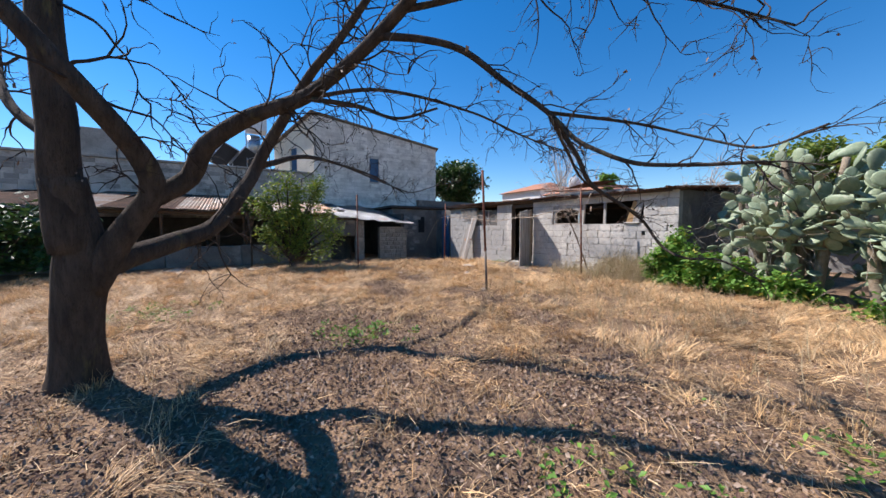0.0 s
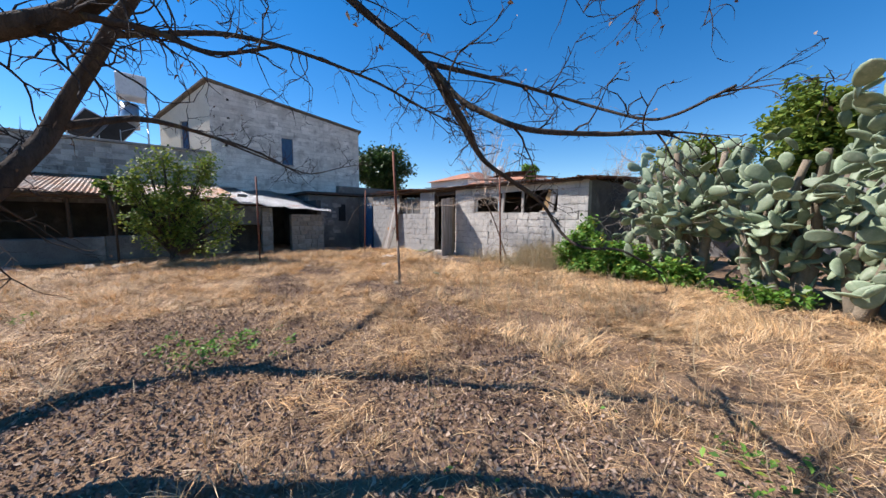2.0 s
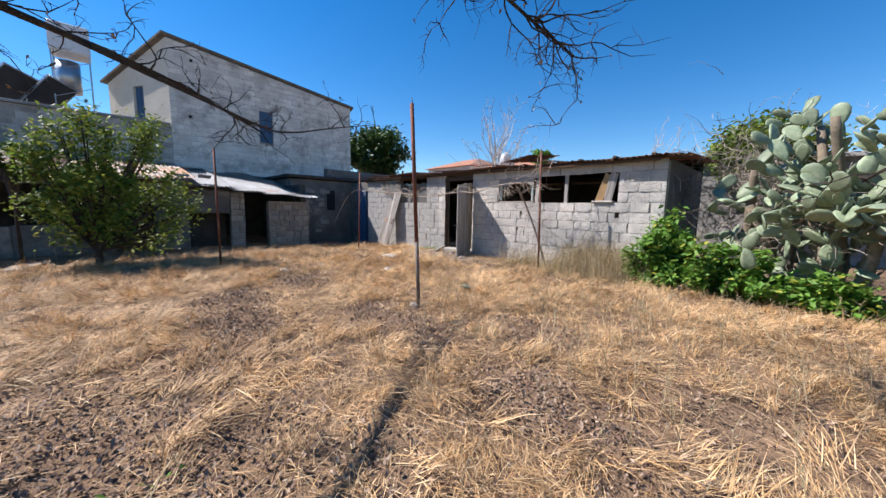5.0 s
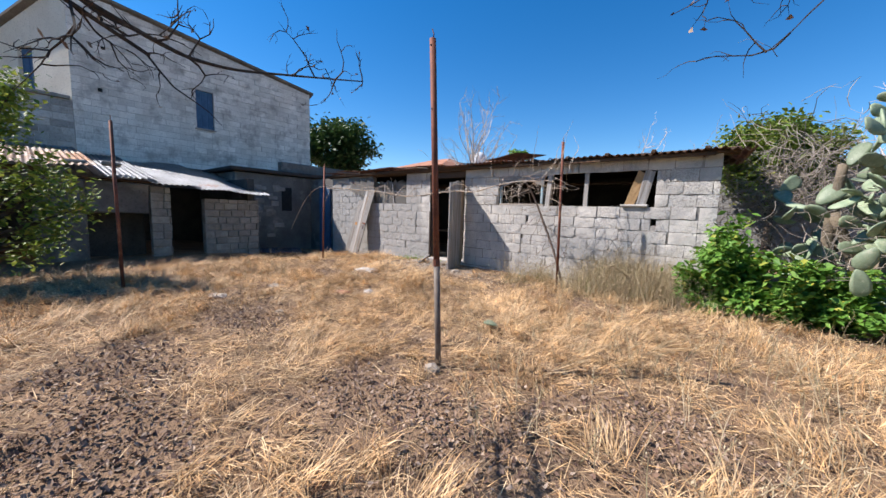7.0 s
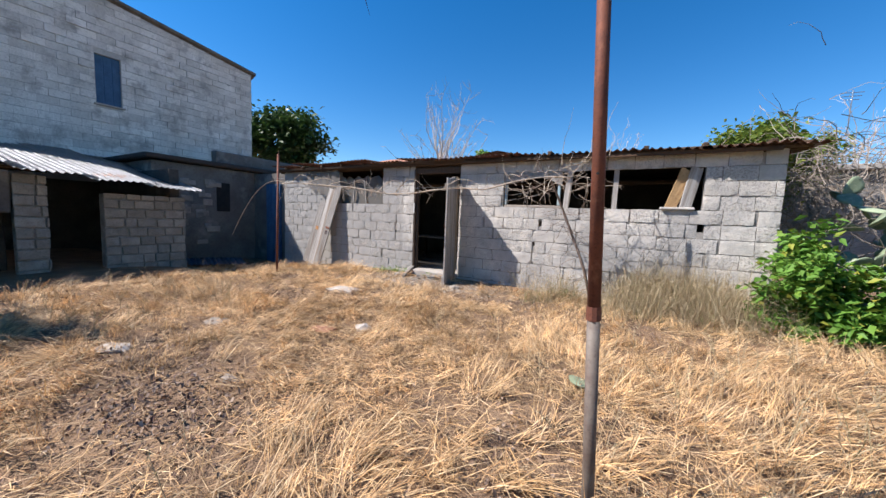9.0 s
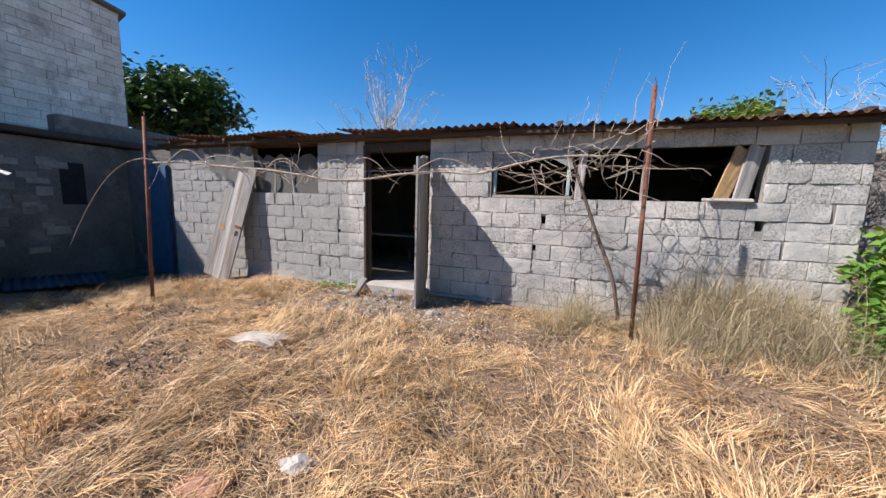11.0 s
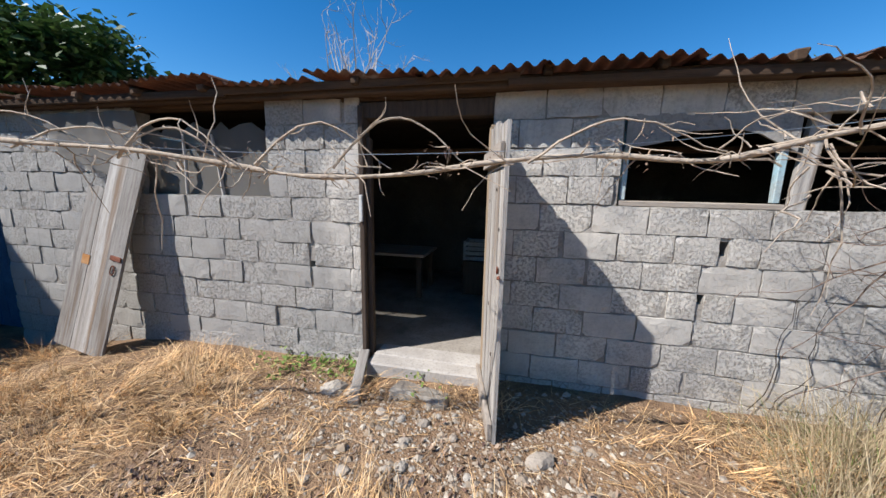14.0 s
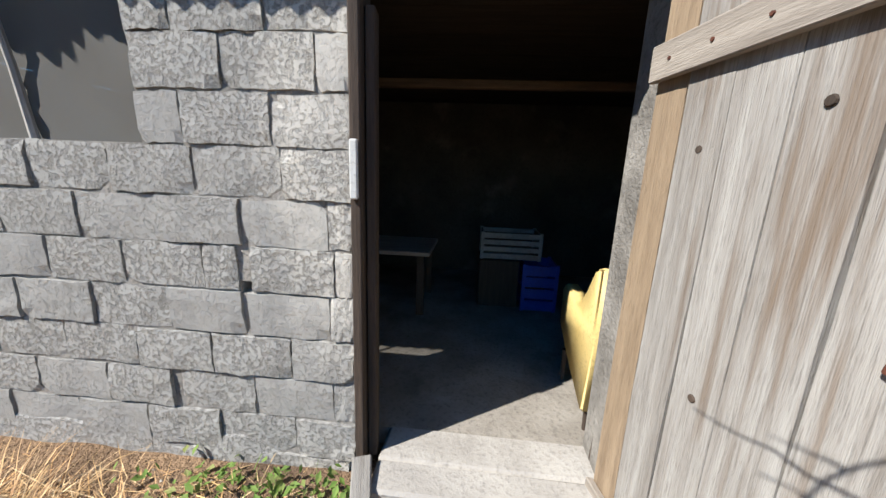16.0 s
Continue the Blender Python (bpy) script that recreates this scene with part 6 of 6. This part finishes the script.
def build_weeds():
    # high dry weeds along the foot of the shed wall
    for x0, x1, y0, y1, n, h, mt, lab in ((-7.6, -4.3, 8.9, 9.85, 26000, 0.85, M_WEED, "tall dry weeds against the shed wall"), (-7.7, -4.6, 9.2, 9.85, 4200, 0.55, M_WEEDGREEN, "green weeds among dry stalks by the wall"),
                                          (-11.4, -10.35, 9.5, 9.9, 1100, 0.17, M_WEEDGREEN, "small green weeds at the wall foot")):
        x, y = RNG.uniform(x0, x1, n), y1 - np.abs(RNG.normal(0, (y1 - y0) * 0.45, n))
        patch = field(1.3, x, y, 20.0)
        keep = RNG.random(n) < np.clip(0.22 + 1.7 * patch + 0.45 * smooth_np(-7.2, -5.2, x), 0.03, 1)
        patch = patch[keep]
        x, y = x[keep], y[keep]
        k = len(x)
        v, q = blades(x, y, heights(x, y), RNG.uniform(0.35, 1.25, k) * h * np.clip(0.75 + patch, 0.35, 1.3), RNG.uniform(0.0022, 0.005, k), np.abs(RNG.normal(0.42, 0.28, k)), 0.8)
        tagged(strip_mesh("weeds", v, q, mt), lab, "weeds", kind="stuff")
    # thistle stalks scattered over the yard
    bm = bmesh.new()
    heads = []
    for _ in range(620):
        if random.random() < 0.62:
            x, y = random.gauss(-3.6, 1.6), random.gauss(6.2, 1.4)
        elif random.random() < 0.6:
            x, y = random.uniform(-13.0, -10.5), random.uniform(0, 6.5)
        else:
            x, y = random.uniform(-12, 2), random.uniform(-1, 8)
        if y > 9.3 or (abs(y - (0.2 - 0.62 * x)) < 0.7 and x > -7.5) or not (-13.5 < x < 2.5):
            continue
        w = wander((x, y, ground_z(x, y)), (random.gauss(0, 0.25), random.gauss(0, 0.25), 1), random.uniform(0.12, 0.42), 5, 0.1)
        tube(bm, w, [0.0035 - 0.0003 * k for k in range(6)], 4, caps=False)
        twigs_on(bm, w, 0.002, 4, 0.12, 0, -0.08, 3)
        heads += [w[-1], w[-2], w[3]] * 3
    tagged(finish("dry_stalks", bm, M_WEED), "thin dry thistle stalks standing in the grass", "stalks", kind="stuff")
    e = np.array([tuple(p) for p in heads]) + RNG.normal(0, 0.012, (len(heads), 3))
    v, q = leaf_cards(e[:, 0], e[:, 1], e[:, 2], RNG.uniform(0.004, 0.010, len(e)), 0.9)
    tagged(strip_mesh("seed_heads", v, q, M_WEED), "dry seed heads on thin stalks", "seed heads", kind="stuff")
    # fresh green patches
    for x, y, r, n in ((-4.35, 1.35, 0.32, 420), (-7.3, -1.05, 0.5, 420), (-1.0, 1.7, 0.3, 130), (-0.3, 1.9, 0.35, 160), (-0.2, 3.2, 0.4, 160), (-11.05, 9.72, 0.14, 110), (-10.7, 9.66, 0.12, 90), (-11.4, 9.75, 0.12, 50), (-9.9, 9.62, 0.12, 24)):
        cs = [(x + random.gauss(0, r), y + random.gauss(0, r * 0.8), ground_z(x, y) + random.uniform(0.02, 0.10)) for _ in range(40)]
        v, q = leafy(cs, n, (0.04, 0.04, 0.025), 0.026)
        tagged(strip_mesh("green_patch", v, q, M_WEEDGREEN if y > 9 else M_LEAF), "low patch of fresh green mallow in dry grass", "weeds", kind="stuff")


def stone_at(x, y, s, mt, label, sx=1.0, sy=0.8, sz=0.45, turn=None):
    bm = bmesh.new()
    bmesh.ops.create_icosphere(bm, subdivisions=2, radius=1)
    o = random.uniform(0, 50)
    for v in bm.verts:
        v.co *= 1 + 0.35 * noise.noise(v.co * 1.3 + Vector((o, 0, 0)))
        v.co = Vector((v.co.x * s * sx, v.co.y * s * sy, v.co.z * s * sz))
    tagged(finish("stone", bm, mt, m=pose(x, y, ground_z(x, y) + s * sz * 0.15, 0, 0, random.uniform(0, 360) if turn is None else turn)), label, "stone", "stones in the yard")


def pebbles(x, y, z, size):
    """Small uneven stones of eight faces each."""
    n = len(x)
    a = RNG.uniform(0, 6.28, n)
    c = np.stack([x, y, z], 1)
    dirs = [(1, 0, 0), (0, 1, 0), (-1, 0, 0), (0, -1, 0), (0, 0, 1), (0, 0, -1)]
    v = []
    for dx, dy, dz in dirs:
        r = size * RNG.uniform(0.6, 1.3, n) * (0.65 if dz else 1.0)
        jx, jy = RNG.normal(0, 0.35, n) * (1 if dz else 0), RNG.normal(0, 0.35, n) * (1 if dz else 0)
        v.append(c + np.stack([(dx * np.cos(a) - dy * np.sin(a) + jx) * r, (dx * np.sin(a) + dy * np.cos(a) + jy) * r, dz * r], 1))
    v = np.stack(v, 1).reshape(-1, 3)
    k = np.arange(n)[:, None] * 6
    q = []
    for i in range(4):
        j = (i + 1) % 4
        q += np.concatenate([k + i, k + j, k + 4], 1).tolist() + np.concatenate([k + j, k + i, k + 5], 1).tolist()
    return v, q


def build_rubble():
    tagged(finish("step_stone", boxed((-0.25, -0.10, 0), (0.25, 0.10, 0.11), bevel=0.025, rough=0.025), M_STONE, m=pose(-9.88, 9.52, 0.02, 0, 3, -6)), "broken pale stone block before the doorstep", "stone")
    stone_at(-10.22, 7.48, 0.30, M_CHALK, "chalky white flat stone half sunk in dry grass", 1.0, 0.5, 0.22, 12)
    stone_at(-10.62, 9.45, 0.12, M_STONE, "grey stone beside the door")
    stone_at(-10.42, 9.5, 0.09, M_STONE, "grey stone beside the door")
    stone_at(-8.95, 9.05, 0.10, M_PALE, "pale stone near the wall", 1, 0.7, 0.5)
    for x, y, r, mt, lab in ((-10.18, 4.57, 0.17, M_CHALK, "flat whitish stone in the grass"), (-9.05, 6.04, 0.16, M_TILEBIT, "broken terracotta slab lying in the grass"), (-8.68, 6.30, 0.10, M_CHALK, "flat whitish stone in the grass"),
                             (-10.30, 5.52, 0.17, M_PALE, "flat pale stone in the grass"), (-8.75, 4.85, 0.07, M_PALE, "flat pale stone in the grass"), (-6.13, 4.94, 0.085, M_PALE, "greyish concrete lump at the foot of the post")):
        stone_at(x, y, r, mt, lab, 1, 0.6, 0.2 if r > 0.1 else 0.6, 20)
    pad = new("cactus_pad", PADS[0])
    pad.matrix_basis = Matrix.LocRotScale(Vector((-6.42, 6.40, ground_z(-6.4, 6.45) + 0.05)), Euler((radians(82), 0.2, 0.6)), (0.3, 0.3, 0.3))
    tagged(pad, "fallen pale green cactus pad in dry grass", "cactus pad")
    for _ in range(30):
        stone_at(-9.75 + random.gauss(0, 0.55), 9.05 + random.gauss(0, 0.3), random.uniform(0.018, 0.05), random.choice((M_STONE, M_PALE)), "small loose stone before the shed door", 1, 0.8, 0.6)
    for _ in range(16):
        stone_at(-7.3 + random.gauss(0, 0.3), 9.2 + random.gauss(0, 0.2), random.uniform(0.02, 0.06), random.choice((M_STONE, M_PALE, M_TILEBIT)), "rubble fragment at the wall foot", 1, 0.8, 0.5)
    # gravel too small to count
    n = 5200
    x, y = RNG.normal(-9.6, 1.0, n), RNG.normal(9.1, 0.45, n)
    keep = (y < 9.85) & ~((y > 9.55) & (np.abs(x + 9.95) < 0.6))
    x, y = x[keep], y[keep]
    v, q = pebbles(x, y, heights(x, y) + 0.002, np.minimum(0.006 + RNG.exponential(0.006, len(x)), 0.04))
    tagged(strip_mesh("gravel", v, q, M_GRAVEL), "fine grey rubble and grit before the door", "gravel", kind="stuff")
    # junk in the shade of the lean-to
    for x, y, rz in ((-13.5, -0.2, 10), (-13.6, 0.6, -20), (-13.9, -1.6, 40)):
        tagged(finish("loose_sheet", boxed((-0.4, -0.22, 0), (0.4, 0.22, 0.03), bevel=0.006, rough=0.015), M_PALE, m=pose(x, y, ground_z(x, y) + 0.03, 3, 4, rz)), "pale broken sheet lying on the ground", "sheet")


M_PALE = mat("pale_stone", (0.36, 0.315, 0.26), (0.28, 0.24, 0.195), 5, 40, 0.95, 0.5, spec=0.1, random_ob=0.1)
M_CHALK = mat("chalky_stone", (0.54, 0.485, 0.42), (0.38, 0.335, 0.28), 6, 40, 0.95, 0.5, spec=0.1)
M_TILEBIT = mat("terracotta_bit", (0.38, 0.19, 0.12), (0.30, 0.15, 0.10), 5, 40, 0.95, 0.4)
M_GRAVEL = island_mat("grit", [(0.34, 0.285, 0.22), (0.26, 0.21, 0.16), (0.50, 0.45, 0.37), (0.20, 0.16, 0.12), (0.31, 0.245, 0.175), (0.24, 0.19, 0.14)], 0.95, 0.1)
build_tree()
build_right_side()
build_far()
build_vine()
build_weeds()
build_rubble()
build_litter()
build_grass()
